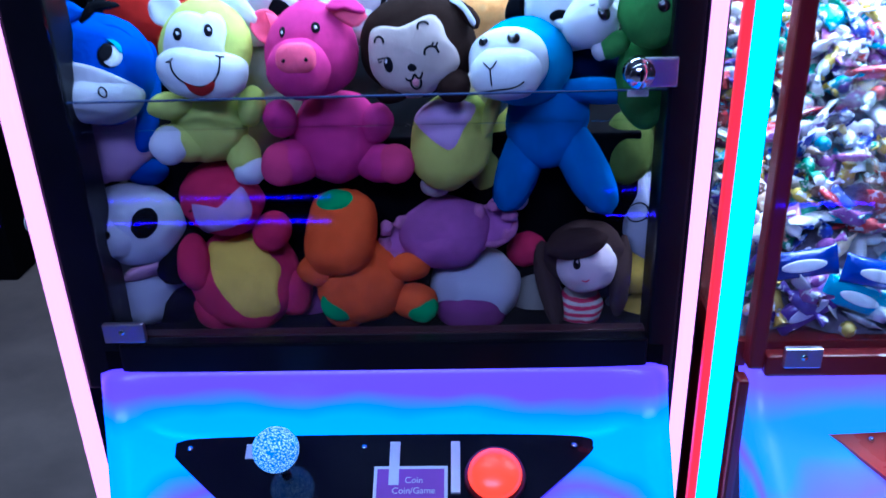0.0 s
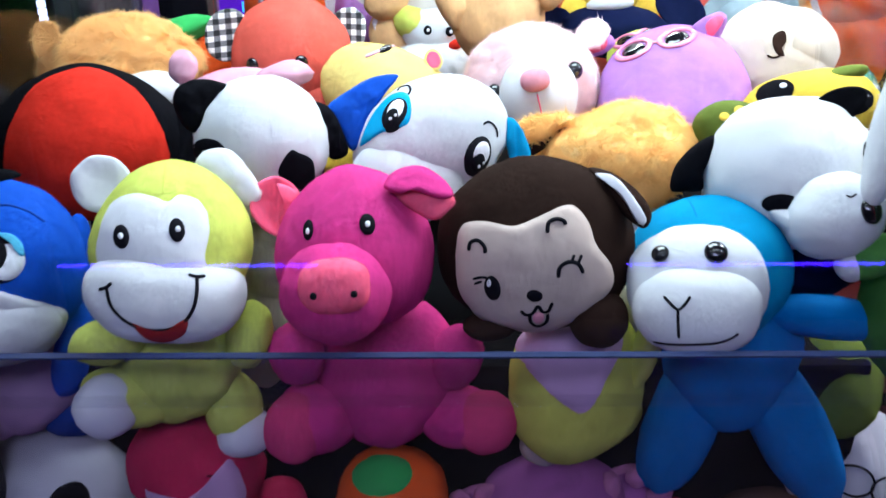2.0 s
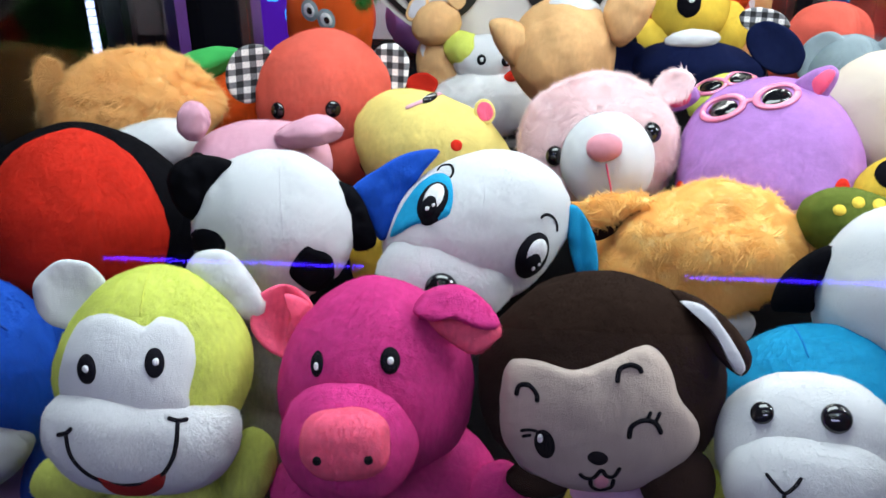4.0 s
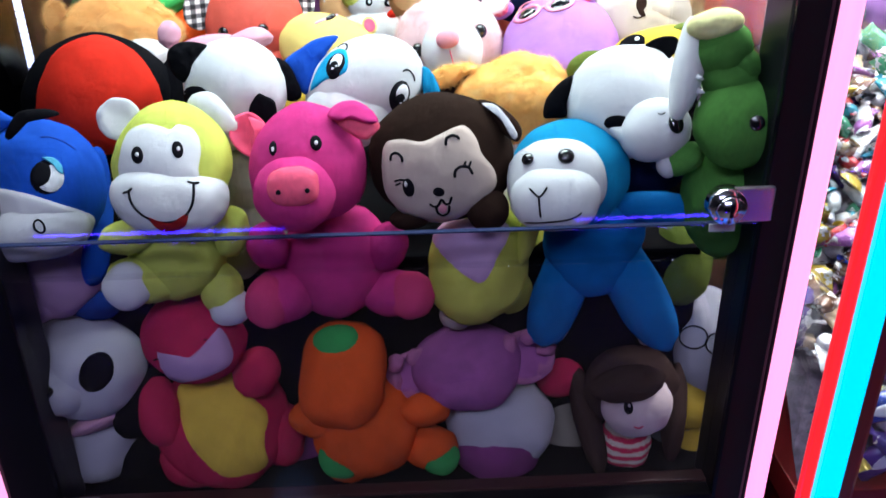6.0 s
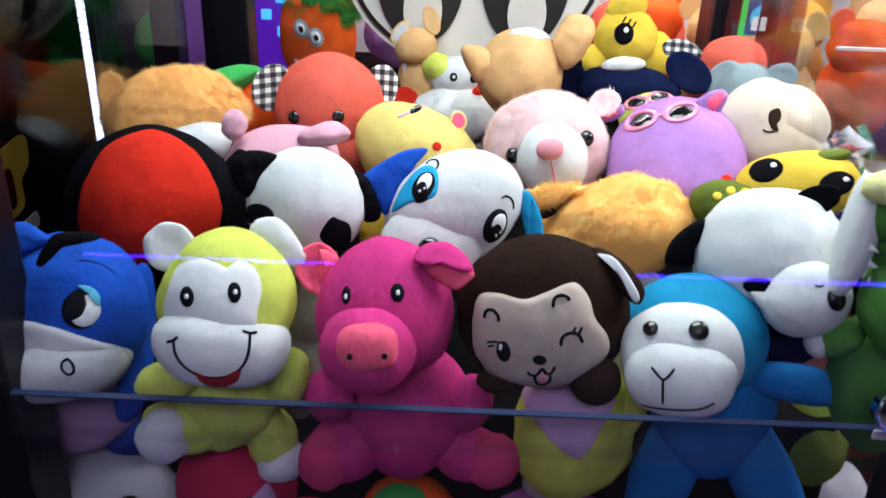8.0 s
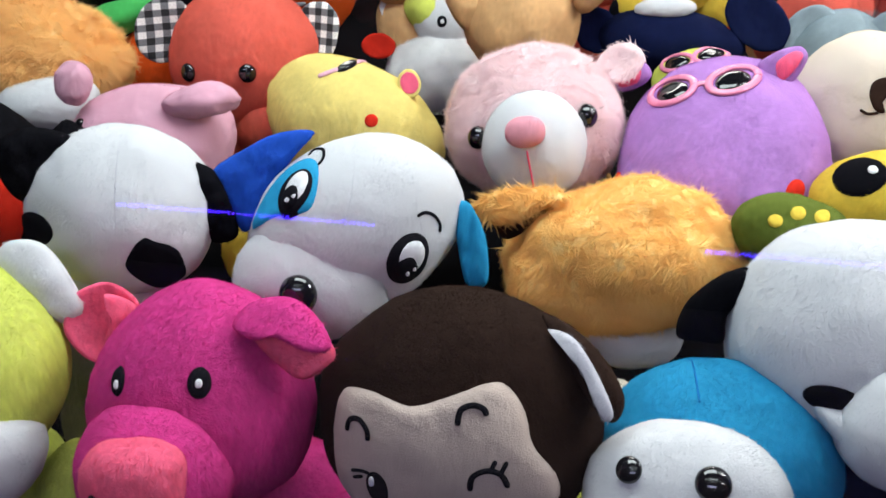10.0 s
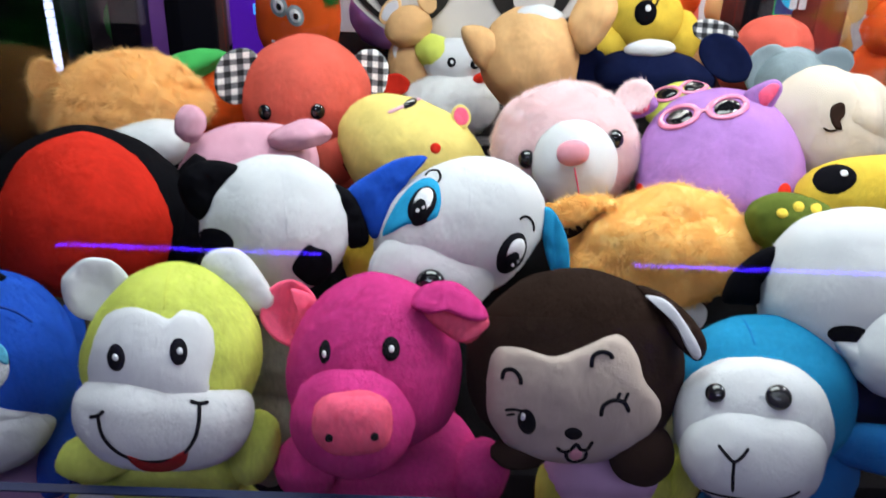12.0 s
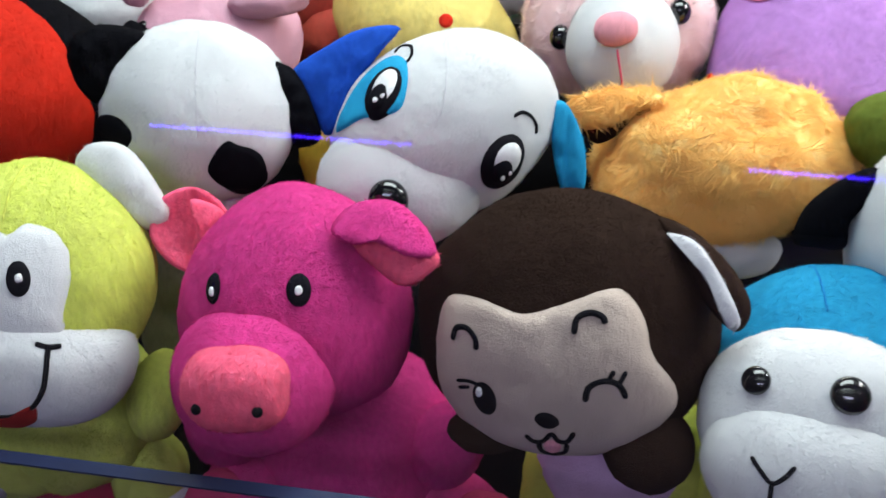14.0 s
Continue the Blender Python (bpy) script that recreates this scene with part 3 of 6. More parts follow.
# ---- the glowing control panel ----
def lit_plastic(name, core, rim, strength):
    """Plastic lit from within: the core colour in the hollows, the rim colour along the lip and round the plate."""
    m, n, l, b = material(name)
    t = noise_node(n, l, 5.0, 2.0)
    tc, sep, mix = n.new("ShaderNodeTexCoord"), n.new("ShaderNodeSeparateXYZ"), n.new("ShaderNodeMath")
    l.new(tc.outputs["Object"], sep.inputs[0])
    mix.operation, mix.inputs[1].default_value = "MULTIPLY_ADD", 0.075
    l.new(t.outputs["Fac"], mix.inputs[0])
    l.new(sep.outputs["Z"], mix.inputs[2])
    at = n.new("ShaderNodeMapRange")
    at.inputs["From Min"].default_value, at.inputs["From Max"].default_value = 0.86, 1.08
    l.new(mix.outputs[0], at.inputs["Value"])
    ramp = n.new("ShaderNodeValToRGB")
    ramp.color_ramp.elements[0].position, ramp.color_ramp.elements[1].position = 0.10, 0.97
    ramp.color_ramp.elements[0].color, ramp.color_ramp.elements[1].color = (*core, 1), (*rim, 1)
    for p, c in ((0.28, core), (0.40, rim), (0.50, core), (0.66, core), (0.82, rim)):
        ramp.color_ramp.elements.new(p).color = (*c, 1)
    l.new(at.outputs[0], ramp.inputs[0])
    l.new(ramp.outputs[0], b.inputs["Emission Color"])
    b.inputs["Emission Strength"].default_value = strength
    b.inputs["Base Color"].default_value = (0.04, 0.07, 0.25, 1)
    b.inputs["Roughness"].default_value = 0.34
    b.inputs["Coat Weight"].default_value = 0.10
    return m


SHELL = lit_plastic("lit_blue_plastic", (0.02, 0.24, 1.0), (0.13, 0.045, 0.95), 1.1)


def panel_shell(name, x0, x1, parent, mat, label, narrow=(0.0, 0.0)):
    """A moulded shell: a rolled top lip, a hollow front and a shelf for the controls, with raised cheeks at both ends."""
    prof = [(0.900, 1.013), (0.897, 1.025), (0.890, 1.031), (0.882, 1.030), (0.876, 1.021), (0.873, 1.006), (0.870, 0.987), (0.866, 0.968),
            (0.859, 0.950), (0.848, 0.938), (0.826, 0.926), (0.800, 0.913), (0.770, 0.897), (0.735, 0.879), (0.715, 0.855), (0.710, 0.70), (0.715, 0.52)]
    n, bm, rows = 40, bmesh.new(), []
    o = parent.location
    for i in range(n + 1):
        u = i / n
        side = min(u, 1 - u) * (x1 - x0)
        lift = 0.030 * math.exp(-(side / 0.045) ** 2) + 0.012 * math.exp(-(side / 0.11) ** 2)
        row = []
        for j, (y, z) in enumerate(prof):
            w = max(0.0, min(1.0, (j - 3) / 5.0))
            drop = 0.010 * math.exp(-(side / 0.012) ** 2)
            inset = max(0.0, 0.88 - y)
            row.append(bm.verts.new((x0 + inset * narrow[0] + u * (x1 - x0 - inset * (narrow[0] + narrow[1])) - o.x, y - lift * 0.3 * w + drop - o.y, z + lift * w - drop * 0.6 - o.z)))
        rows.append(row)
    for a, b in zip(rows, rows[1:]):
        for j in range(len(prof) - 1):
            bm.faces.new((a[j], a[j + 1], b[j + 1], b[j]))
    bm.faces.new(rows[0]), bm.faces.new(rows[-1][::-1])
    bmesh.ops.recalc_face_normals(bm, faces=bm.faces)
    return finish(name, bm, mat, parent, label)


panel_shell("control_panel", -0.464, 0.236, prize, SHELL, "glossy translucent control panel glowing blue and violet", (0.36, 0.10))


def slab(name, pts, thick, mat, parent, origin, right, up, normal, label="", soft=True):
    """A flat plate with a rounded outline, laid on a sloping face."""
    o = parent.location
    line = smooth_line(pts, True, 4) if soft else [Vector(p) for p in pts]
    bm = bmesh.new()
    def at(p, h):
        return Vector(origin) + Vector(right) * p[0] + Vector(up) * p[1] + Vector(normal) * h - o
    top, low_ = [bm.verts.new(at(p, thick)) for p in line], [bm.verts.new(at(p, -0.004)) for p in line]
    bm.faces.new(top)
    for i in range(len(line)):
        j = (i + 1) % len(line)
        bm.faces.new((top[i], top[j], low_[j], low_[i]))
    bmesh.ops.recalc_face_normals(bm, faces=bm.faces)
    return finish(name, bm, mat, parent, label, False)


PO, PU, PN = (-0.115, 0.806, 0.9190), (0, 0.894, 0.447), (0, -0.447, 0.894)
SHEETP = plain("black_gloss_sheet", (0.006, 0.006, 0.012), 0.12, coat=0.4)
slab("control_plate", [(-0.245, 0.052), (-0.15, 0.056), (0.0, 0.057), (0.15, 0.056), (0.245, 0.052), (0.258, 0.040), (0.245, 0.022), (0.16, -0.05), (0.14, -0.06), (0.0, -0.062), (-0.14, -0.06), (-0.16, -0.05), (-0.245, 0.022), (-0.258, 0.040)],
     0.006, SHEETP, prize, PO, (1, 0, 0), PU, PN, "black glossy control plate")


def on_plate(u, v, h=0.006):
    return Vector(PO) + Vector((1, 0, 0)) * u + Vector(PU) * v + Vector(PN) * h


for u in (-0.235, -0.02, 0.235):
    cyl("plate_screw", on_plate(u, 0.040), on_plate(u, 0.040, 0.009), 0.0045, CHROME, prize, "chrome dome screw", 16, 0.002)
stick = cyl("joystick", on_plate(-0.115, 0.012), on_plate(-0.115, 0.012, 0.05), 0.006, CHROME, prize, "joystick with a clear bubbled ball", 16)
bm = bmesh.new()
bmesh.ops.create_uvsphere(bm, u_segments=40, v_segments=24, radius=0.027, matrix=Matrix.Translation(on_plate(-0.115, 0.012, 0.062) - prize.location))
BUBBLE, n, l, b = material("bubbled_resin")
v = n.new("ShaderNodeTexVoronoi")
v.inputs["Scale"].default_value = 420.0
tc = n.new("ShaderNodeTexCoord")
l.new(tc.outputs["Object"], v.inputs["Vector"])
r = n.new("ShaderNodeValToRGB")
r.color_ramp.elements[0].color, r.color_ramp.elements[1].color = (0.75, 0.9, 1.0, 1), (0.04, 0.16, 0.45, 1)
r.color_ramp.elements[1].position = 0.6
l.new(v.outputs["Distance"], r.inputs[0])
l.new(r.outputs[0], b.inputs["Base Color"])
l.new(r.outputs[0], b.inputs["Emission Color"])
b.inputs["Emission Strength"].default_value = 0.6
b.inputs["Roughness"].default_value = 0.08
finish("ball", bm, BUBBLE, stick, "clear bubbled ball lit from within")
button = cyl("button_collar", on_plate(0.138, 0.0), on_plate(0.138, 0.0, 0.016), 0.037, REDPAINT, prize, "red collar of the push button", 40, 0.035)
bm = bmesh.new()
bmesh.ops.create_uvsphere(bm, u_segments=40, v_segments=20, radius=1.0)
bm.transform(Matrix.Translation(on_plate(0.138, 0.0, 0.016) - prize.location) @ Vector(PN).to_track_quat("Z", "Y").to_matrix().to_4x4() @ Matrix.Diagonal((0.032, 0.032, 0.016, 1)))
finish("button_dome", bm, glow("lit_red_dome", (1.0, 0.03, 0.006), 1.4), button, "lit red dome")
CARD = plain("violet_card", (0.25, 0.06, 0.40), 0.5)
PAPER = plain("white_paper", (0.7, 0.72, 0.75), 0.6)


def lying(name, u0, v0, u1, v1, h, mat, label=""):
    return slab(name, [(u0, v0), ((u0 + u1) / 2, v0), (u1, v0), (u1, (v0 + v1) / 2), (u1, v1), ((u0 + u1) / 2, v1), (u0, v1), (u0, (v0 + v1) / 2)], h, mat, prize, PO, (1, 0, 0), PU, PN, label, False)


lying("price_card", -0.006, -0.055, 0.082, 0.014, 0.0085, PAPER, "white-edged price card")
lying("card_face", -0.002, -0.055, 0.078, 0.010, 0.0095, CARD, "violet card face")
lying("tape_strip", 0.012, -0.010, 0.024, 0.045, 0.0105, PAPER, "white tape strip")
lying("tape_strip", 0.086, -0.020, 0.097, 0.045, 0.0105, PAPER, "white tape strip")
lying("sticker", -0.165, 0.026, -0.135, 0.045, 0.0075, PAPER, "pale sticker")
for words, v in (("Coin", -0.008), ("Coin/Game", -0.021)):
    cu = bpy.data.curves.new("price_words", "FONT")
    cu.body, cu.size, cu.align_x, cu.extrude = words, 0.011, "CENTER", 0.0002
    ob = new("price_words", cu)
    cu.materials.append(PAPER)
    ob.parent = prize
    m = Matrix((Vector((1, 0, 0)), Vector(PU), Vector(PN))).transposed().to_4x4()
    ob.matrix_basis = Matrix.Translation(on_plate(0.042, v, 0.0105) - prize.location) @ m

# ---- the sweet machine beside it ----
sweet = empty("sweet_machine", (0.70, 1.2, 0.0), "dark red sweet pusher machine with cyan light tubes", "claw machine")
box("cabinet_body", (0.33, 0.90, 0.02), (1.10, 1.64, 0.97), REDPAINT, sweet, 0.006)
box("sweet_tray", (0.30, 0.89, 1.02), (1.09, 1.60, 1.055), REDPAINT, sweet, 0.002)
box("corner_post", (0.326, 0.866, 1.03), (0.345, 0.892, ZT), REDPAINT, sweet, 0.004, "dark red lacquered corner post")
box("corner_trim", (0.308, 0.842, 0.40), (0.322, 0.865, 1.03), REDPAINT, sweet, 0.004, "dark red corner trim beside the panel")
box("corner_post", (1.05, 0.864, 0.99), (1.09, 0.915, ZT), REDPAINT, sweet, 0.004)
box("corner_post", (0.290, 1.56, 0.99), (0.325, 1.64, ZT), REDPAINT, sweet, 0.004)
box("corner_post", (1.05, 1.58, 0.99), (1.09, 1.64, ZT), REDPAINT, sweet, 0.004)
box("roof", (0.29, 0.86, ZT), (1.10, 1.66, ZT + 0.22), REDPAINT, sweet, 0.006)
box("door_rail", (0.345, 0.862, 1.022), (1.05, 0.882, 1.050), REDPAINT, sweet, 0.004)
pane("front_pane", (0.346, 0.868, 1.052), (1.048, 0.873, ZT - 0.001), GLASS, sweet)
pane("side_pane", (0.298, 0.916, 1.056), (0.302, 1.559, ZT - 0.001), GLASS, sweet)
ACRYL = pane_glass("acrylic", (0.90, 0.92, 0.93))
pane("chute_pane", (0.36, 1.075, 1.056), (0.47, 1.079, 1.36), ACRYL, sweet, "clear acrylic chute wall")
pane("chute_pane", (0.466, 0.885, 1.056), (0.470, 1.074, 1.36), ACRYL, sweet, "clear acrylic chute wall")
dv = pane("divider_pane", (0.305, 1.398, 1.056), (1.048, 1.402, 1.515), ACRYL, sweet, "clear acrylic divider")
box("divider_edge", (0.305, 1.397, 1.5152), (1.048, 1.403, 1.5185), plain("frosted_edge", (0.75, 0.72, 0.70), 0.4), sweet, 0.0, "bright frosted edge of the divider")
box("door_hinge", (0.362, 0.852, 1.040), (0.405, 0.8615, 1.066), STEEL, sweet, 0.002, "steel door hinge")
cyl("hinge_screw", (0.383, 0.852, 1.056), (0.383, 0.8495, 1.056), 0.0035, CHROME, sweet, "", 16)
box("tube_channel", (0.266, 0.8115, 0.55), (0.286, 0.832, ZT), BLACK, sweet, 0.003)
box("light_tube", (0.263, 0.800, 0.56), (0.287, 0.811, ZT - 0.01), CYANTUBE, sweet, 0.004, "wide glowing cyan light tube")
# no lamp: tube light caught on the red trim is put in as emission
box("red_trim", (0.2520, 0.803, 0.56), (0.2622, 0.812, ZT - 0.01), REDTRIM, sweet, 0.002, "narrow red trim, caught tube light put in as glow")
panel_shell("control_panel", 0.330, 1.06, sweet, lit_plastic("lit_violet_plastic", (0.10, 0.28, 1.0), (0.22, 0.10, 0.95), 0.7), "glossy translucent control panel glowing violet and blue")
slab("control_plate", [(-0.245, 0.052), (0.0, 0.057), (0.245, 0.052), (0.258, 0.040), (0.16, -0.05), (0.0, -0.062), (-0.16, -0.05), (-0.258, 0.040)],
     0.006, plain("red_plate", (0.45, 0.02, 0.015), 0.25), sweet, (0.70, 0.806, 0.9190), (1, 0, 0), PU, PN, "red glossy control plate")
cyl("plate_screw", (0.475, 0.842, 0.9445), (0.475, 0.841, 0.9485), 0.0045, CHROME, sweet, "", 16, 0.002)

# ---- the machine behind, seen through the back pane ----
rear = empty("rear_machine", (-0.1, 2.1, 0.0), "dark claw machine behind, lit from inside", "claw machine")
box("cabinet_body", (-0.60, 1.70, 0.02), (1.15, 2.45, 1.12), MATT, rear, 0.006)
box("prize_bed", (-0.58, 1.72, 1.121), (1.13, 2.40, 1.26), MATT, rear, 0.004)
box("roof", (-0.60, 1.68, ZT), (1.15, 2.45, ZT + 0.2), MATT, rear, 0.006)
box("back_wall", (-0.58, 2.41, 1.121), (1.13, 2.44, ZT), plain("lit_back_board", (0.55, 0.5, 0.55), 0.6), rear, 0.0, "pale back board")
box("corner_post", (-0.60, 1.70, 1.121), (-0.56, 1.75, ZT), BLACK, rear, 0.004)
box("corner_post", (0.235, 1.70, 1.121), (0.285, 1.75, ZT), BLACK, rear, 0.004)
box("side_panel", (-0.60, 1.76, 1.121), (-0.588, 2.40, ZT), plain("violet_side", (0.12, 0.04, 0.24), 0.4), rear, 0.0, "violet side board")

# a small lit sign, a printed number plate of bars, and a cluster of blue lamps on the machine behind
sg = (0.3437, 1.7600, 1.4811)
lit = empty("lit_sign", (sg[0], 1.76, sg[2] - 0.035), "small lit sign with a green frame and a blue ring", "sign")
for nm, lo, hi, c, e in (("sign_frame", (-0.042, -0.004, 0.0), (0.042, 0.012, 0.076), (0.02, 0.75, 0.12), 1.0), ("sign_face", (-0.033, -0.007, 0.012), (0.033, -0.0045, 0.066), (0.01, 0.06, 0.30), 0.6)):
    finish(nm, box_bm(*lo, *hi, 0.002), glow("lit_" + nm, c, e), lit, "", False)
for r, c, y in ((0.026, (0.0, 0.55, 0.9), -0.0085), (0.011, (0.02, 0.02, 0.25), -0.0105)):
    bm = bmesh.new()
    bmesh.ops.create_cone(bm, cap_ends=True, segments=32, radius1=1, radius2=1, depth=1)
    bm.transform(Matrix.Translation((0, y, 0.039)) @ Matrix.Rotation(radians(90), 4, "X") @ Matrix.Diagonal((r * 1.1, r * 0.85, 0.0016, 1)))
    finish("ring", bm, glow("lit_ring", c, 1.0), lit, "", False)
box("sign_bracket", (sg[0] - 0.01, 1.735, 1.121), (sg[0] + 0.01, 1.755, sg[2] - 0.036), BLACK, rear)
dg = (0.2719, 1.5740, 1.5083)
for k in (0, 1):
    box("print_bar", (dg[0] - 0.010 + k * 0.011, 1.5765, dg[2] - 0.009), (dg[0] - 0.002 + k * 0.011, 1.5785, dg[2] + 0.009), PAPER, prize, 0.0, "white printed bar")
lp = (-0.4568, 1.9800, 1.4208)
lamps = empty("lamp_cluster", (lp[0], 1.98, 1.262), "cluster of blue and violet lamps in the machine behind", "lamp")
o = lamps.location
finish("lamp_back", box_bm(-0.05, 0.0, 0.0, 0.05, 0.012, lp[2] - 1.262 + 0.06, 0.003), glow("violet_back", (0.16, 0.02, 0.75), 0.5), lamps, "", False)
for dx, dz in ((0, 0.03), (0, -0.03), (0.028, 0), (-0.028, 0)):
    finish("lamp", box_bm(dx - 0.009, -0.008, lp[2] - 1.262 + dz - 0.009, dx + 0.009, 0.002, lp[2] - 1.262 + dz + 0.009, 0.003), glow("blue_lamp", (0.05, 0.35, 1.0), 2.0), lamps, "", False)

# the large round sign on the back pane
sign = empty("round_sign", (-0.1127, 1.5850, 1.5326), "large round white sign with two big black ringed eyes", "sign")
so = sign.location


def disc(name, x, z, rx, rz, y, mat, parent, thick=0.003, label=""):
    bm = bmesh.new()
    bmesh.ops.create_cone(bm, cap_ends=True, segments=64, radius1=1, radius2=1, depth=1)
    bm.transform(Matrix.Translation((x, y, z)) @ Matrix.Rotation(radians(90), 4, "X") @ Matrix.Diagonal((rx, rz, thick, 1)))
    return finish(name, bm, mat, parent, label, False)


SIGNW, SIGNB = plain("sign_white", (0.62, 0.58, 0.54), 0.5), plain("sign_black", (0.012, 0.012, 0.012), 0.45)
disc("sign_edge", 0, 0.045, 0.178, 0.150, 0.000, SIGNW, sign, 0.004)
disc("sign_ring", 0, 0.045, 0.171, 0.143, -0.003, SIGNB, sign, 0.003)
disc("sign_face", 0, 0.045, 0.164, 0.136, -0.006, SIGNW, sign, 0.003)
for x in (-0.072, 0.068):
    disc("black_loop", x, 0.03, 0.060, 0.098, -0.009, SIGNB, sign, 0.003)
    disc("white_loop", x + 0.004, -0.022, 0.026, 0.040, -0.012, SIGNW, sign, 0.003)

# ---- black cabinet across the side gap, with its yellow badge on the side ----
side = empty("arcade_cabinet", (-2.35, 3.7, 0.0), "black arcade cabinet with a yellow badge on its side", "arcade cabinet")
box("cabinet_body", (-2.80, 3.18, 0.0), (-1.924, 4.40, 1.9), MATT, side, 0.01)
YEL = plain("yellow_print", (0.80, 0.58, 0.07), 0.5)
badge = slab("badge", [(-0.14, 0.13), (0.0, 0.14), (0.18, 0.14), (0.18, 0.02), (0.10, -0.03), (0.08, -0.14), (-0.10, -0.14), (-0.12, -0.05), (-0.14, 0.0)], 0.002, YEL, side, (-1.922, 3.54, 0.42), (0, 1, 0), (0, 0, 1), (1, 0, 0), "yellow printed badge")
slab("badge_gap", [(0.0, 0.06), (0.06, 0.06), (0.06, -0.08), (0.0, -0.08)], 0.004, MATT, side, (-1.922, 3.51, 0.40), (0, 1, 0), (0, 0, 1), (1, 0, 0))
for i, w in enumerate((0.19, 0.15)):
    slab("print_bar", [(0, -0.03), (w / 2, -0.03), (w, -0.03), (w, 0.03), (w / 2, 0.03), (0, 0.03)], 0.003, PAPER, side, (-1.922, 3.34 + i * 0.22, 0.19), (0, 1, 0), (0, 0, 1), (1, 0, 0), "white printed bar")
box("edge_light", (-1.96, 3.155, 0.25), (-1.94, 3.178, 0.62), glow("edge_violet", (0.12, 0.05, 1.0), 0.5), side, 0.0, "violet edge light")

# ---- another machine farther back, with a pale light tube on its corner ----
far = empty("claw_machine", (-0.85, 3.2, 0.0), "dark claw machine farther back with a pale corner tube", "claw machine")
box("cabinet_body", (-1.20, 2.86, 0.0), (-0.50, 3.55, 1.0), MATT, far, 0.008)
box("roof", (-1.20, 2.86, 2.05), (-0.50, 3.55, 2.3), MATT, far, 0.008)
box("corner_post", (-1.19, 2.87, 1.0), (-1.14, 2.92, 2.05), BLACK, far, 0.004)
box("corner_post", (-0.56, 2.87, 1.0), (-0.50, 2.92, 2.05), BLACK, far, 0.004)
# the violet cast of the diode light is painted into the board's colour
box("back_panel", (-1.19, 3.50, 1.0), (-0.51, 3.54, 2.05), plain("violet_lit_board", (0.09, 0.035, 0.26), 0.5), far, 0.0, "dark back board with violet diode light in its colour")
led_strip("led_strip", (-1.21, 2.842, 0.5), (-1.21, 2.842, 2.1), glow("pale_led", (0.60, 0.66, 1.0), 3.0), far, 0.017, 0.021, "upright strip of pale diodes")
for x, y, c in ((-1.02, 3.05, "leaf"), (-0.85, 3.1, "orange"), (-0.68, 3.0, "tan")):
    far_toy = empty("plush_animal", (x, y, 1.0), "dim %s plush animal in the farther machine" % {"leaf": "green"}.get(c, c), "plush toy", "plush prizes behind")
    for nm, z, r in (("body", 0.12, 0.12), ("head", 0.30, 0.09)):
        bm = bmesh.new()
        bmesh.ops.create_icosphere(bm, subdivisions=3, radius=r, matrix=Matrix.Translation((0, 0, z)))
        for v in bm.verts:
            v.co *= 1 + 0.08 * noise.noise(v.co * 14 + Vector((x, y, 0)))
        finish(nm, bm, F[c], far_toy)

# ---- machines across the aisle, mirrored in the panes ----
for k, x in enumerate((-1.05, 0.05, 1.15)):
    a = empty("aisle_machine", (x, -1.9, 0.0), "black machine across the aisle with blue diode lines", "arcade cabinet", "machines across the aisle")
    box("cabinet_body", (x - (0.61 if k == 2 else 0.48), -2.3, 0.02), (x + 0.48, -1.5, 1.9), MATT, a, 0.01)
    if k != 1:
        led_strip("led_strip", (x - (0.47 if k == 0 else 0.59), -1.495, 0.26), (x + 0.47, -1.495, 0.26), BLUELED, a, 0.010, 0.016, "blue diode line")
# ---- front row of toys, against the panes ----
K = THREAD["black"]
LOWZ = 1.25

t = Toy("donkey_plush", "blue plush donkey with white muzzle and black mane", (-0.4137, 0.9681, 1.3972), (-19.7, 9.7, 20.8), 0.000497, LOWZ - 0.05)
head = blob(t, "head", -7, -28, 113, 126, F["blue"], 92, 0, 6, -0.05, lump=0.03)
muz = patch(t, head, [(-115, -16), (-75, -21), (-25, -32), (25, -50), (83, -74), (87, -100), (65, -135), (25, -154), (-25, -158), (-73, -148), (-105, -110), (-119, -60)], F["grey_white"], "muzzle", 0.0024, label="white muzzle", rings=10)
snt = blob(t, "snout", -16, -98, 92, 54, F["grey_white"], 58, -70, 12, lump=0.02, power=2.3, label="white muzzle")
e = oval(t, head, 7, -6, 30, 34, THREAD["black"], "eye", 0.0012, 20, label="stitched eye looking sideways")
oval(t, head, 11, -8, 25, 29, THREAD["white"], "eye_white", 0.0019, 20, e)
oval(t, head, -2, -2, 19, 26, THREAD["black"], "pupil", 0.0026, 20, e)
patch(t, head, [(-1, 28), (15, 28), (30, 16), (33, -2), (25, 0), (15, 16)], THREAD["cyan"], "eyelid", 0.0030, e)
oval(t, head, -101, 28, 12, 26, THREAD["white"], "eye", 0.0014, 10)
oval(t, head, -101, 18, 9, 14, THREAD["black"], "pupil", 0.0022, 10)
stroke(t, head, [(-1, 63), (15, 63), (37, 55), (55, 42)], 3, F["blue_dark"], "brow")
stroke(t, snt, [(-17, -84), (-10, -79), (-2, -87), (-1, -98), (-8, -101), (-16, -94), (-17, -84)], 4, K, "nostril")
cushion(t, "ear", [(-107, 82), (-97, 108), (-75, 115), (-49, 100), (-33, 90), (-63, 74), (-91, 60)], F["blue"], 14, 15)
cushion(t, "ear", [(87, 45), (109, 38), (121, -40), (117, -130), (101, -200), (71, -212), (59, -172), (75, -90), (85, -30)], F["blue"], 20, 12, 0.2, label="long hanging blue ear")
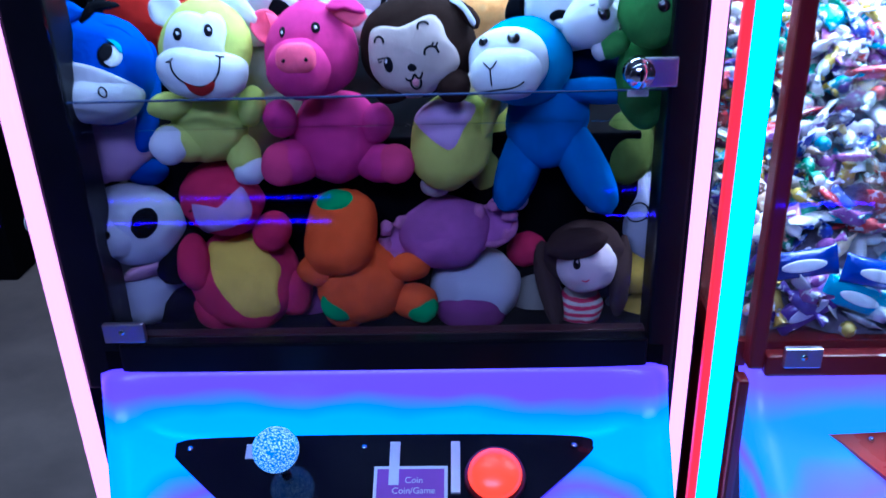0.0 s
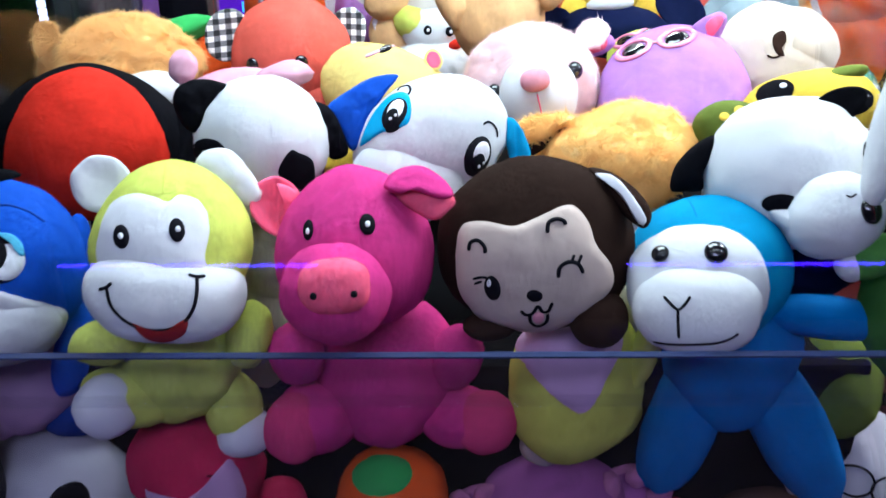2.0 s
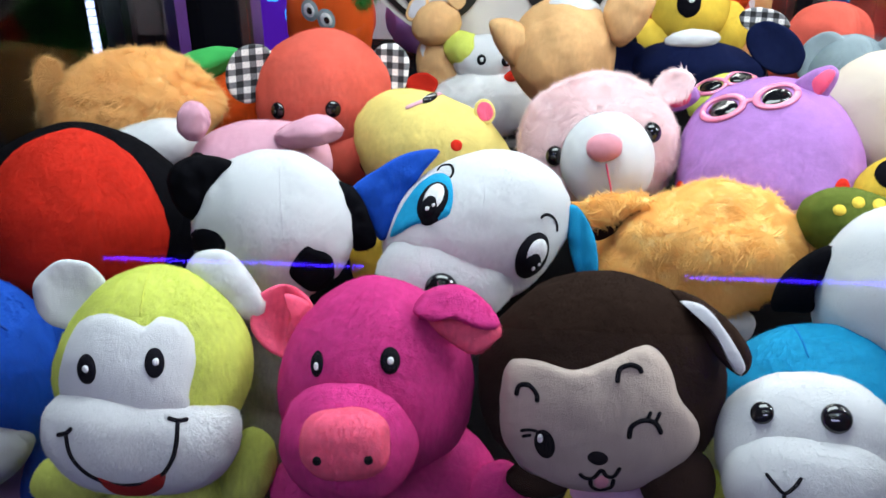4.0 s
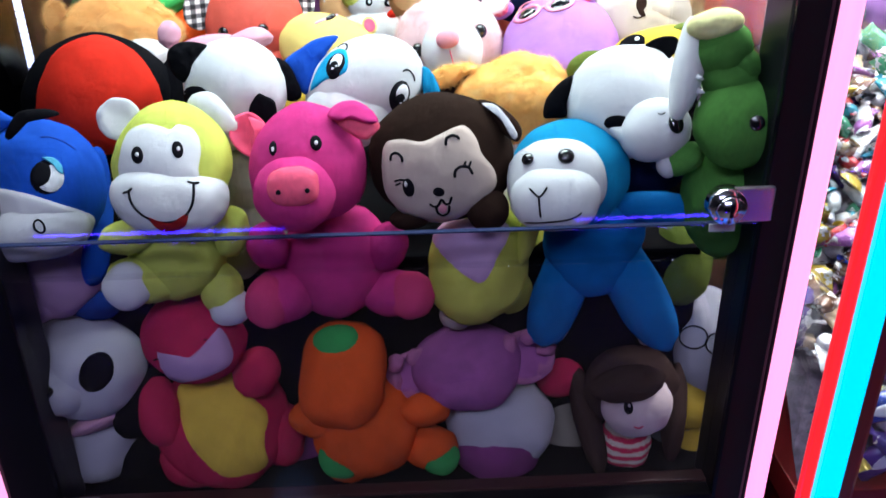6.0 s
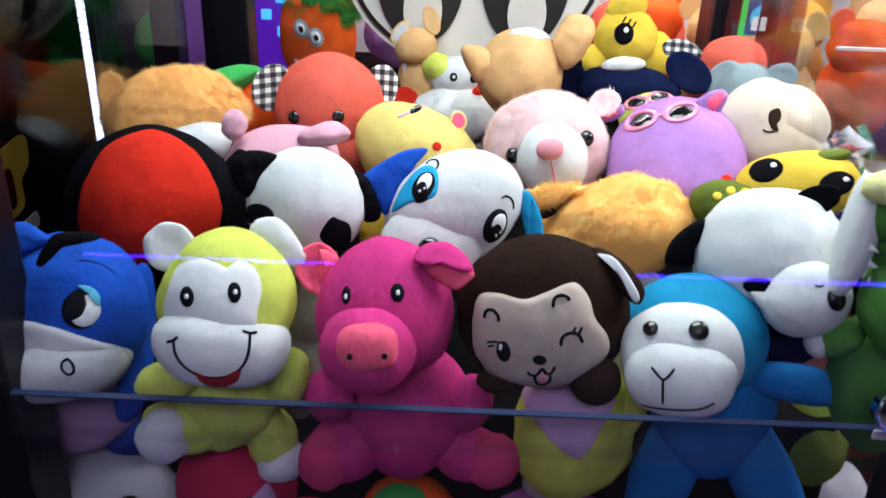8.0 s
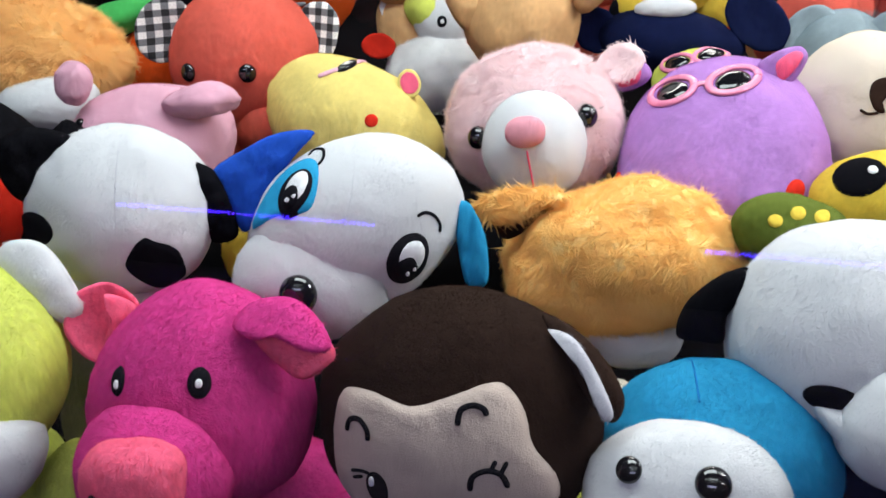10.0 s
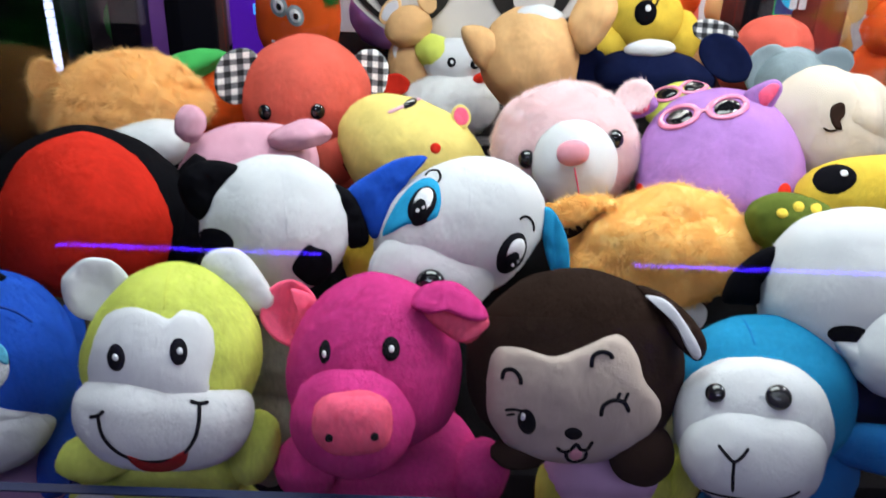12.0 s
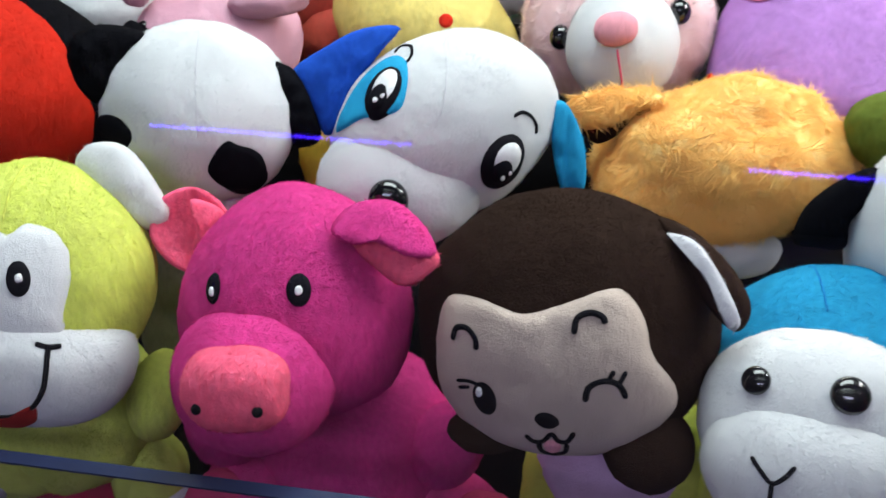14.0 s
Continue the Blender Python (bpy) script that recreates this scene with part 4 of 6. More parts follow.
stroke(t, head, [(55, -150), (65, -200)], 8, F["pink"], "ear_piping")
cushion(t, "mane", [(-55, 62), (-43, 90), (-27, 106), (15, 109), (29, 100), (-7, 92), (-31, 78), (-45, 58)], F["black"], 14, -52, label="black forelock")
blob(t, "body", 15, -195, 92, 88, F["lilac"], 70, 40, label="lilac body")
blob(t, "leg", -25, -250, 52, 40, F["lilac"], 45, 10)
blob(t, "leg", 93, -258, 48, 34, F["blue_dark"], 40, 10, 10)

t = Toy("monkey_plush", "lime green plush monkey with white face and red smile", (-0.2925, 0.9488, 1.4120), (-20.0, 7.0, 13.9), 0.000493, LOWZ)
head = blob(t, "head", 3, 4, 102, 103, F["lime"], 80, 10, 0, 0.08, lump=0.02)
mask = patch(t, head, [(-93, -15), (-87, 25), (-73, 55), (-45, 67), (-17, 63), (-1, 57), (15, 67), (40, 58), (52, 30), (47, -10), (41, -48), (-25, -60), (-80, -48)], F["white"], "face", 0.0016, label="white face patch")
muz = blob(t, "muzzle", -4, -66, 99, 60, F["white"], 56, -56, -4, -0.06, lump=0.02, power=2.3, pinch=0.03, label="white muzzle")
for x, z, r in ((-54, 11, 5), (9, 20, 5)):
    e = oval(t, head, x, z, 11.5, 18, K, "eye", 0.0032, -4)
    oval(t, head, x + 1, z + 1, 4, 5, THREAD["white"], "glint", 0.0042, 0, e)
stroke(t, muz, [(-71, -48), (-66, -70), (-51, -88), (-30, -99), (-5, -101), (17, -92), (29, -74), (33, -55), (33, -36)], 4.5, K, "mouth")
stroke(t, muz, [(-80, -52), (-71, -49), (-65, -43)], 4.5, K, "mouth_corner")
stroke(t, muz, [(23, -33), (33, -36), (43, -35)], 4.5, K, "mouth_corner")
patch(t, muz, [(-44, -92), (-25, -99), (-3, -101), (23, -86), (22, -106), (7, -118), (-10, -121), (-30, -113)], F["dark_red"], "tongue", 0.0012, label="red open mouth")
ear(t, "ear", -85, 74, 37, 37, F["white"], None, -30, 38)
cushion(t, "ear", [(29, 98), (41, 121), (73, 124), (99, 98), (115, 68), (105, 49), (77, 52), (51, 72)], F["white"], 12, 46, -0.2, 0.0, 4)
stroke(t, head, [(-4, 104), (-7, 88), (-8, 64)], 1.6, F["banana"], "seam")
blob(t, "body", 7, -170, 88, 92, F["lime"], 78, 30, 0, 0.1, label="lime body")
blob(t, "arm", -80, -135, 50, 31, F["lime"], 34, -12, 8)
blob(t, "arm", 102, -130, 32, 48, F["lime"], 36, -12, -12)
blob(t, "leg", -55, -217, 66, 42, F["lime"], 45, -15, -12)
blob(t, "foot", -83, -225, 44, 45, F["white"], 30, -42, -20, sub=3, label="white sole")
blob(t, "leg", 85, -242, 40, 50, F["lime"], 45, -10)
blob(t, "foot", 100, -278, 42, 35, F["white"], 36, -34, 18, sub=3, label="white sole")

t = Toy("pig_plush", "bright magenta plush pig with coral snout and ears", (-0.1768, 0.9630, 1.4073), (-20.4, 4.0, 6.0), 0.000510, LOWZ)
head = blob(t, "head", 2, -8, 102, 106, F["magenta"], 80, 0, 0, 0.14, lump=0.02)
muz = blob(t, "muzzle", -22, -60, 70, 67, F["magenta"], 78, -66, 0, lump=0.02)
sn = blob(t, "snout", -24, -47, 42, 33, F["coral"], 30, -122, 4, lump=0.02, power=2.6, label="coral snout")
for x, z in ((-48, -56), (-2, -53)):
    oval(t, sn, x, z, 4.5, 5, K, "nostril")
e = oval(t, head, -57, 15, 7, 14, K, "eye", 0.0016, 4)
oval(t, head, -56, 13, 3, 5, THREAD["white"], "glint", 0.0024, 0, e)
e = oval(t, head, 14, 24, 11, 14.5, K, "eye", 0.0016, -6)
oval(t, head, 14, 24, 4, 5, THREAD["white"], "glint", 0.0024, 0, e)
cushion(t, "ear", [(-134, 40), (-127, 67), (-107, 79), (-90, 76), (-74, 62), (-70, 44), (-82, 24), (-90, 0), (-112, 7), (-127, 22)], F["coral"], 7, 58, 0.35, 0.1, -16, label="folded coral ear", crease=0.5)
cushion(t, "ear_fold", [(-100, 70), (-74, 59), (-78, 36), (-88, 10), (-98, 22), (-94, 47)], F["coral"], 7, 42, 0.45)
cushion(t, "ear", [(34, 70), (48, 90), (80, 97), (107, 82), (120, 62), (102, 57), (72, 66), (52, 62)], F["magenta"], 14, -22, -0.1, 0.5, label="folded magenta ear")
cushion(t, "ear_lining", [(39, 72), (67, 82), (102, 74), (123, 56), (113, 40), (94, 30), (66, 44), (48, 58)], F["coral"], 8, -26, -0.2, 0.3, 6)
blob(t, "body", 52, -193, 104, 110, F["magenta"], 88, 38)
blob(t, "arm", -73, -160, 38, 44, F["magenta"], 40, -5, 15)
blob(t, "arm", 146, -166, 38, 46, F["magenta"], 38, 0, -12)
blob(t, "leg", -46, -257, 60, 52, F["magenta"], 50, -10)
blob(t, "leg", 156, -257, 58, 46, F["magenta"], 48, -10)
blob(t, "foot", -76, -265, 42, 51, F["rose"], 28, -40, sub=3, label="rose sole")
blob(t, "foot", 190, -259, 46, 46, F["rose"], 28, -40, sub=3, label="rose sole")

t = Toy("hedgehog_plush", "dark brown plush hedgehog in a banana suit, winking", (-0.0574, 0.9650, 1.4029), (-20.8, 0.9, -2.2), 0.000515, LOWZ)
head = blob(t, "head", 2, 0, 128, 114, F["brown"], 80, 5, 0, 0.03, lump=0.02)
face = patch(t, head, [(-98, 26), (-106, -8), (-102, -56), (-88, -83), (-72, -100), (-30, -118), (20, -116), (70, -83), (95, -56), (100, -38), (92, -16), (72, 7), (62, 34), (44, 55), (25, 54), (-8, 38), (-35, 28), (-70, 33)], F["beige"], "face", 0.0030, label="pale beige velvet face", rings=10)
for pts in ([(-85, -6), (-83, 4), (-74, 7), (-66, 0), (-65, -8)], [(8, 19), (9, 31), (18, 36), (27, 34), (30, 29)], [(23, -34), (24, -22), (34, -15), (46, -17), (53, -28)]):
    stroke(t, face, pts, 5, K, "brow")
stroke(t, face, [(38, -15), (41, -6)], 4, K, "lash")
stroke(t, face, [(46, -17), (50, -6)], 4, K, "lash")
e = oval(t, face, -55, -51, 11, 18, K, "eye", 0.0012, -12)
oval(t, face, -59, -44, 3.5, 6, THREAD["white"], "glint", 0.0020, 0, e)
stroke(t, face, [(-79, -41), (-70, -38), (-62, -38)], 3.5, K, "lash")
stroke(t, face, [(-77, -47), (-68, -43)], 3.5, K, "lash")
oval(t, face, -4, -58, 11, 8.5, K, "nose", 0.0014, 8)
stroke(t, face, [(-19, -78), (-13, -83), (-5, -81), (1, -71), (7, -78), (14, -77), (18, -66)], 4.5, K, "mouth")
stroke(t, face, [(-8, -82), (-6, -93), (3, -99), (13, -93), (14, -81)], 4.5, K, "mouth")
oval(t, face, 3, -87, 8, 9, F["tongue"], "tongue", 0.0014)
cushion(t, "ear", [(64, 99), (92, 94), (122, 72), (138, 46), (130, 26), (108, 40), (84, 72)], F["brown"], 15, 0, -0.4, 0.2, label="brown ear")
cushion(t, "ear_lining", [(70, 92), (82, 84), (104, 60), (121, 32), (129, 39), (112, 68), (91, 90)], F["grey_white"], 6, -14, -0.4, 0.2, label="pale ear lining")
body = blob(t, "body", 72, -199, 94, 120, F["banana"], 78, 25, -14, 0.05, label="yellow banana suit")
patch(t, body, [(-38, -138), (-16, -124), (34, -110), (96, -110), (134, -126), (114, -170), (80, -228), (46, -218), (2, -182)], F["lilac"], "bib", 0.0022, label="lilac bib")
blob(t, "peel", 162, -143, 18, 58, F["banana"], 30, 10, -16, sub=3, label="yellow peel")
blob(t, "paw", -55, -107, 36, 20, F["brown"], 26, -42, 6, sub=3)
blob(t, "paw", 81, -90, 38, 38, F["brown"], 32, -58, 0, sub=3)
blob(t, "foot", 33, -304, 36, 30, F["beige"], 30, 15, sub=3)

t = Toy("lamb_plush", "cyan plush lamb with white face, sprawled against the pane", (0.0587, 0.9720, 1.3838), (-21.6, -2.1, -9.8), 0.000522, LOWZ)
head = blob(t, "head", 7, -6, 106, 98, F["cyan"], 78, 8, 0, lump=0.02)
face = blob(t, "face", -16, -21, 84, 74, F["white"], 52, -78, 0, -0.04, lump=0.02, power=2.2, label="white face")
muz = blob(t, "muzzle", -18, -46, 75, 56, F["white"], 50, -110, 0, -0.02, lump=0.015, power=2.3, label="white muzzle")
for x, z, r in ((-64, 19, 11), (-1, 23, 14)):
    bead(t, face, x, z, r)
stroke(t, head, [(-30, 93), (-22, 81), (-16, 63)], 1.6, F["sea"], "seam")
stroke(t, muz, [(-60, -29), (-52, -37), (-44, -43), (-37, -37), (-31, -27)], 3.5, K, "nose")
stroke(t, muz, [(-44, -43), (-43, -60), (-41, -77)], 3.5, K, "nose")
stroke(t, muz, [(-68, -86), (-50, -86), (-25, -84), (0, -81), (16, -75), (25, -68)], 3.5, K, "mouth")
cushion(t, "ear", [(70, 78), (100, 81), (135, 76), (150, 57), (140, 33), (120, 27), (98, 45), (80, 60)], F["white"], 14, -10, -0.2, 0.2, 6, crease=0.3)
blob(t, "body", 52, -127, 92, 108, F["sea"], 72, 30, -6, -0.05, label="blue body")
blob(t, "arm", 170, -67, 92, 30, F["sea"], 34, 20, -4)
blob(t, "leg", -6, -225, 48, 116, F["sea"], 52, 6, -18, -0.02, power=2.5)
blob(t, "leg", 136, -225, 50, 126, F["sea"], 54, 6, 29, -0.02, power=2.5)
blob(t, "foot", -25, -305, 36, 28, F["grey_white"], 34, -2, -15, sub=3, label="white foot")
blob(t, "foot", 172, -317, 30, 18, F["grey_white"], 34, -2, 15, sub=3, label="white foot")

t = Toy("panda_plush", "white plush panda with black ears lying on its side", (0.1196, 1.0057, 1.4395), (-16.9, -2.5, -13.7), 0.000518, 1.29)
head = blob(t, "head", 0, -5, 112, 104, F["white"], 92, 12, 25, lump=0.03)
muz = blob(t, "muzzle", 48, -52, 62, 56, F["white"], 60, -76, 20, lump=0.02)
bead(t, muz, 80, -40, 14, 17, BEAD, "nose")
oval(t, head, -16, -40, 26, 15, F["black"], "eye_patch", 0.0016, 0)
oval(t, head, 87, 23, 9, 20, F["black"], "eye_patch", 0.0016, -10)
stroke(t, muz, [(50, -23), (56, -25), (62, -21)], 2.5, K, "stitching")
cushion(t, "ear", [(-150, -32), (-146, 0), (-122, 30), (-97, 43), (-94, 20), (-108, -5), (-108, -30), (-130, -34)], F["black"], 16, 0)
ear(t, "ear", 50, 84, 38, 22, F["black"], None, 28, 10)
blob(t, "body", 30, -125, 85, 55, F["navy"], 60, 20, label="dark blue body")

t = Toy("crocodile_plush", "green plush crocodile standing with open white-toothed mouth", (0.1931, 0.9412, 1.4419), (-17.6, -4.6, -19.6), 0.000471, 1.22)
head = blob(t, "head", 16, -10, 80, 84, F["green"], 68, -22, 0, lump=0.03)
bead(t, head, 46, -11, 14)
neck = blob(t, "jaw", -4, 68, 52, 44, F["green"], 46, 6, -18, lump=0.05)
blob(t, "fold", 22, 92, 30, 26, F["green"], 30, 4, -30, lump=0.05)
up = blob(t, "snout", -18, 124, 52, 50, F["green"], 46, 10, 8, lump=0.03)
blob(t, "snout_tip", -32, 160, 50, 28, F["tip"], 42, 2, 8, lump=0.03, label="pale yellow snout tip")
gum = blob(t, "mouth", -75, 85, 28, 96, F["white"], 30, -8, -8, lump=0.02, bend=-0.25, label="white mouth lining")
for x, z, r in ((-53, 68, 20), (-51, 44, 10), (-47, 20, 0)):
    bm = bmesh.new()
    bmesh.ops.create_cone(bm, cap_ends=True, segments=12, radius1=7, radius2=0.5, depth=15)
    bm.transform(t.inv @ Matrix.Translation((x, -34 - z * t.slope, z)) @ Matrix.Rotation(radians(95 + r), 4, "Y"))
    finish("tooth", bm, F["white"], t.root)
blob(t, "arm", -80, -80, 44, 30, F["green"], 30, -15, 30, sub=3)
blob(t, "hand", -108, -92, 20, 24, F["grey_white"], 22, -26, 20, sub=3, label="white paw")
blob(t, "body", -5, -155, 80, 118, F["green"], 70, 25)

t = Toy("grey_plush", "dull grey-green plush animal wedged behind the front row", (-0.2501, 1.0300, 1.3490), (-22.3, 5.8, 9.6), 0.000565, LOWZ - 0.05)
blob(t, "body", 2, -30, 78, 130, F["stone"], 60, 10)
blob(t, "head", 0, 14, 60, 66, F["stone"], 55, 10)

t = Toy("yellow_plush", "pale yellow plush animal wedged between lamb and hedgehog", (0.0176, 1.0300, 1.2762), (-26.7, -1.3, -6.3), 0.000592, LOWZ - 0.05)
blob(t, "body", 0, -10, 62, 110, F["banana"], 55, 10)
blob(t, "head", 5, 90, 58, 62, F["cream"], 52, 10)

# ---- lower row, standing on the well floor ----
t = Toy("small_panda_plush", "white plush panda with black eye patch and pink scarf", (-0.4207, 0.9657, 1.1786), (-32.8, 13.1, 16.5), 0.000563, ZD)
head = blob(t, "head", 3, 18, 110, 92, F["grey_white"], 85, 10, -10, lump=0.03)
muz = blob(t, "muzzle", -40, -15, 64, 52, F["grey_white"], 45, -48, 0)
oval(t, head, 20, 8, 30, 40, F["black"], "eye_patch", 0.002, 20)
bead(t, muz, -58, -25, 13, 11, BEAD, "nose")
blob(t, "body", 30, -115, 92, 82, F["grey_white"], 70, 15)
blob(t, "scarf", 63, -60, 95, 20, F["pink"], 62, -8, 28, sub=3, label="pink scarf")
blob(t, "arm", 101, -48, 50, 66, F["black"], 40, -44, -20)
blob(t, "leg", 100, -145, 55, 50, F["black"], 50, -10)

t = Toy("fox_plush", "crimson plush fox with yellow belly and white cheeks", (-0.2891, 0.9604, 1.1706), (-34.4, 8.9, 9.9), 0.000574, ZD)
head = blob(t, "head", -38, 75, 88, 78, F["crimson"], 76, 8, -14, lump=0.03)
patch(t, head, [(-98, 50), (-85, 38), (-60, 32), (-30, 50), (-5, 80), (10, 90), (32, 50), (22, 22), (-30, 0), (-70, -4), (-90, 18)], F["lilac"], "cheeks", 0.002, label="pale cheeks")
stroke(t, head, [(-100, 36), (-90, 38), (-78, 36)], 3, K, "eye")
stroke(t, head, [(-22, 68), (-5, 66), (10, 50), (22, 28)], 2.5, K, "eye")
body = blob(t, "body", 20, -75, 118, 118, F["crimson"], 80, 15, -12, 0.02, label="crimson body")
patch(t, body, [(-68, -6), (-30, 0), (20, 22), (45, 0), (70, -30), (96, -58), (90, -110), (100, -156), (50, -172), (10, -165), (-38, -115), (-58, -70)], F["yellow"], "belly", 0.002, label="mustard yellow belly", rings=10)
blob(t, "arm", -92, -52, 36, 62, F["crimson"], 36, -12, 8)
blob(t, "arm", 70, 15, 40, 46, F["crimson"], 36, -12, -20)
blob(t, "leg", -35, -150, 60, 42, F["crimson"], 45, -5, -18)
blob(t, "leg", 120, -95, 46, 62, F["crimson"], 45, 0, 15)

t = Toy("pumpkin_doll_plush", "orange plush figure with green cap and green soles", (-0.1438, 0.9510, 1.1434), (-36.8, 3.8, 2.2), 0.000583, ZD)
head = blob(t, "head", -30, 50, 73, 94, F["orange"], 68, 5, -6, lump=0.03, power=2.7)
oval(t, head, -43, 107, 44, 28, F["leaf"], "cap", 0.0026, -8, label="green cap")
blob(t, "body", 12, -38, 92, 92, F["orange"], 75, 10, 0, 0.1)
blob(t, "arm", -80, -26, 44, 32, F["orange"], 36, -12, -8)
blob(t, "arm", 115, -12, 46, 30, F["orange"], 36, -8, 8)
blob(t, "leg", -20, -95, 46, 44, F["orange"], 46, -12)
blob(t, "leg", 128, -80, 50, 40, F["orange"], 46, -12)
blob(t, "sole", -32, -90, 40, 42, F["leaf"], 24, -48, sub=3, label="green sole")
blob(t, "sole", 143, -96, 35, 32, F["leaf"], 22, -44, sub=3, label="green sole")

t = Toy("elephant_plush", "white plush elephant in a mauve hood, slumped", (-0.0182, 0.9754, 1.1280), (-36.5, -0.9, -4.1), 0.000603, ZD)
head = blob(t, "head", -22, 55, 96, 75, F["mauve"], 76, 5, 6)
blob(t, "hood", -15, 25, 82, 50, F["mauve"], 60, -24, 8, lump=0.05, label="mauve face")
for x, z, w, h, r in ((-115, 40, 50, 40, 18), (78, 66, 50, 46, 25)):
    ear(t, "ear", x, z, w, h, F["pink_cap"], F["mauve"], r, 0, 0, "ruffled pink ear")
    for k in range(6):
        a = k * math.tau / 6 + 0.4
        blob(t, "ruffle", x + w * 0.72 * math.cos(a), z + h * 0.72 * math.sin(a), 17, 13, F["pink_cap"], 14, -14, 40 * k, sub=3, lump=0.14)
blob(t, "body", 35, -45, 98, 84, F["grey_white"], 75, 12)
blob(t, "belly", 30, -100, 76, 50, F["deep_purple"], 58, -36, 4, label="purple lower half")

t = Toy("duck_plush", "yellow plush duck with grey wing, beside the doll", (0.2147, 0.9800, 1.0738), (-37.6, -9.2, -14.4), 0.000607, ZD)
blob(t, "head", 2, 40, 46, 46, F["yellow"], 44, 5)
blob(t, "body", -2, -40, 52, 48, F["yellow"], 48, 5)
blob(t, "wing", -52, -35, 34, 46, F["slate"], 30, 0, -20)

t = Toy("spectacled_plush", "grey-white plush animal with black wire spectacles", (0.2235, 1.0000, 1.1757), (-31.8, -8.4, -16.4), 0.000591, 1.18)
head = blob(t, "head", 5, -5, 62, 100, F["grey_white"], 62, 15)
for x, z in ((-17, 0), (27, -12)):
    stroke(t, head, [(x + 24 * math.cos(i * math.tau / 12), z + 20 * math.sin(i * math.tau / 12)) for i in range(13)], 3.5, BEAD, "spectacles")
blob(t, "body", -35, 135, 55, 80, F["olive"], 50, 35)

t = Toy("purple_plush", "dim violet plush animal wedged behind the lower row", (-0.2146, 1.0000, 1.1015), (-36.9, 6.1, 5.3), 0.000622, ZD)
blob(t, "body", 5, -20, 70, 95, F["deep_purple"], 40, 20)
t = Toy("dark_plush", "dark crimson plush animal behind the doll", (0.0786, 1.0000, 1.0985), (-36.7, -4.3, -8.5), 0.000622, ZD)
blob(t, "body", 0, -30, 60, 95, F["stone"], 40, 20)
blob(t, "head", -10, 50, 44, 44, F["crimson"], 40, 15)

# the doll: one plain shape in one mesh
t = Toy("cloth_doll", "long-haired cloth doll in a red and cream striped top", (0.1434, 0.9608, 1.1181), (-36.7, -6.9, -11.9), 0.000588, ZD, "doll")
bits = [blob(t, "doll", *a, nap=0, sub=5) for a in (
    (5, 5, 62, 58, F["skin"], 50, -34), (-3, 35, 88, 72, F["hair"], 56, 22, 8), (-84, -22, 24, 104, F["hair"], 36, -8, 12),
    (-22, -68, 50, 50, F["cream"], 42, 0), (70, -12, 22, 88, F["hair"], 36, 0, -8), (-78, -72, 18, 46, F["skin"], 20, -15, 22),
    (-10, 38, 64, 32, F["hair"], 30, -66, 8))]
bits.append(oval(t, bits[0], -10, -2, 9, 13, K, "doll", 0.0015))
bits.append(oval(t, bits[0], -8, 2, 3, 4, THREAD["white"], "doll", 0.0024))
bits.append(stroke(t, bits[0], [(-2, -34), (6, -37), (14, -33)], 3, F["crimson"], "doll"))
bm = bmesh.new()
for i, ob in enumerate(bits):
    bm.from_mesh(ob.data)
    for f in bm.faces:
        if f.material_index == 0 and not f.tag:
            f.material_index, f.tag = (0, 1, 1, 2, 1, 0, 1, 4, 0, 3)[i], True
for f in bm.faces:
    c = f.calc_center_median()
    if f.material_index == 2 and math.sin(c.z * 720) > 0:
        f.material_index = 3
    f.smooth = True
me = bpy.data.meshes.new("cloth_doll")
bm.to_mesh(me)
for m in (F["skin"], F["hair"], F["cream"], F["crimson"], K):
    me.materials.append(m)
at = t.root.location.copy()
for ob in bits + [t.root]:
    bpy.data.objects.remove(ob)
doll = tagged(new("cloth_doll", me), "long-haired cloth doll in a red and cream striped top", "doll", "plush prizes")
doll.location = at
# ---- second and third rows, lying on the raised bed ----
BED = 1.286

t = Toy("penguin_plush", "black plush penguin with broad red belly", (-0.3903, 1.0911, 1.4374), (-20.1, 5.2, 16.2), 0.000533, BED)
body = blob(t, "body", -2, -8, 138, 116, F["black"], 90, 8, 0, 0.10, lump=0.02)
blob(t, "belly", -4, -12, 113, 110, F["red"], 84, -24, 0, 0.16, lump=0.015, label="red belly")
blob(t, "wing", 122, -20, 34, 95, F["black"], 50, 10, -14)

t = Toy("panda_plush", "round white plush panda with black ears, face down", (-0.2490, 1.0509, 1.4478), (-25.7, 4.8, 14.7), 0.000334, BED)
head = blob(t, "head", 0, -2, 146, 142, F["white"], 125, 0, 0, lump=0.03, pinch=0.02)
cushion(t, "ear", [(-186, 72), (-176, 104), (-142, 122), (-98, 120), (-72, 106), (-96, 70), (-122, 30), (-142, 8), (-170, 28)], F["black"], 26, 0, label="black ear")
cushion(t, "ear", [(93, 80), (135, 72), (161, 40), (181, -26), (161, -46), (135, -40), (113, 20)], F["black"], 26, -20, label="black ear")
patch(t, head, [(17, -82), (43, -38), (67, -42), (97, -56), (102, -100), (67, -122), (40, -110)], F["black"], "eye_patch", 0.0020)
oval(t, head, -123, -32, 42, 28, F["black"], "eye_patch", 0.0018, 10)
bead(t, head, 51, -82, 9)
stroke(t, head, [(7, 134), (5, 80), (7, 20), (11, -30)], 1.5, F["grey_white"], "seam")
blob(t, "muzzle", -30, -120, 95, 60, F["white"], 60, -60)

t = Toy("piglet_plush", "pale pink plush piglet peering over a panda", (-0.2976, 1.1916, 1.4296), (-21.6, 4.0, 15.9), 0.000420, BED)
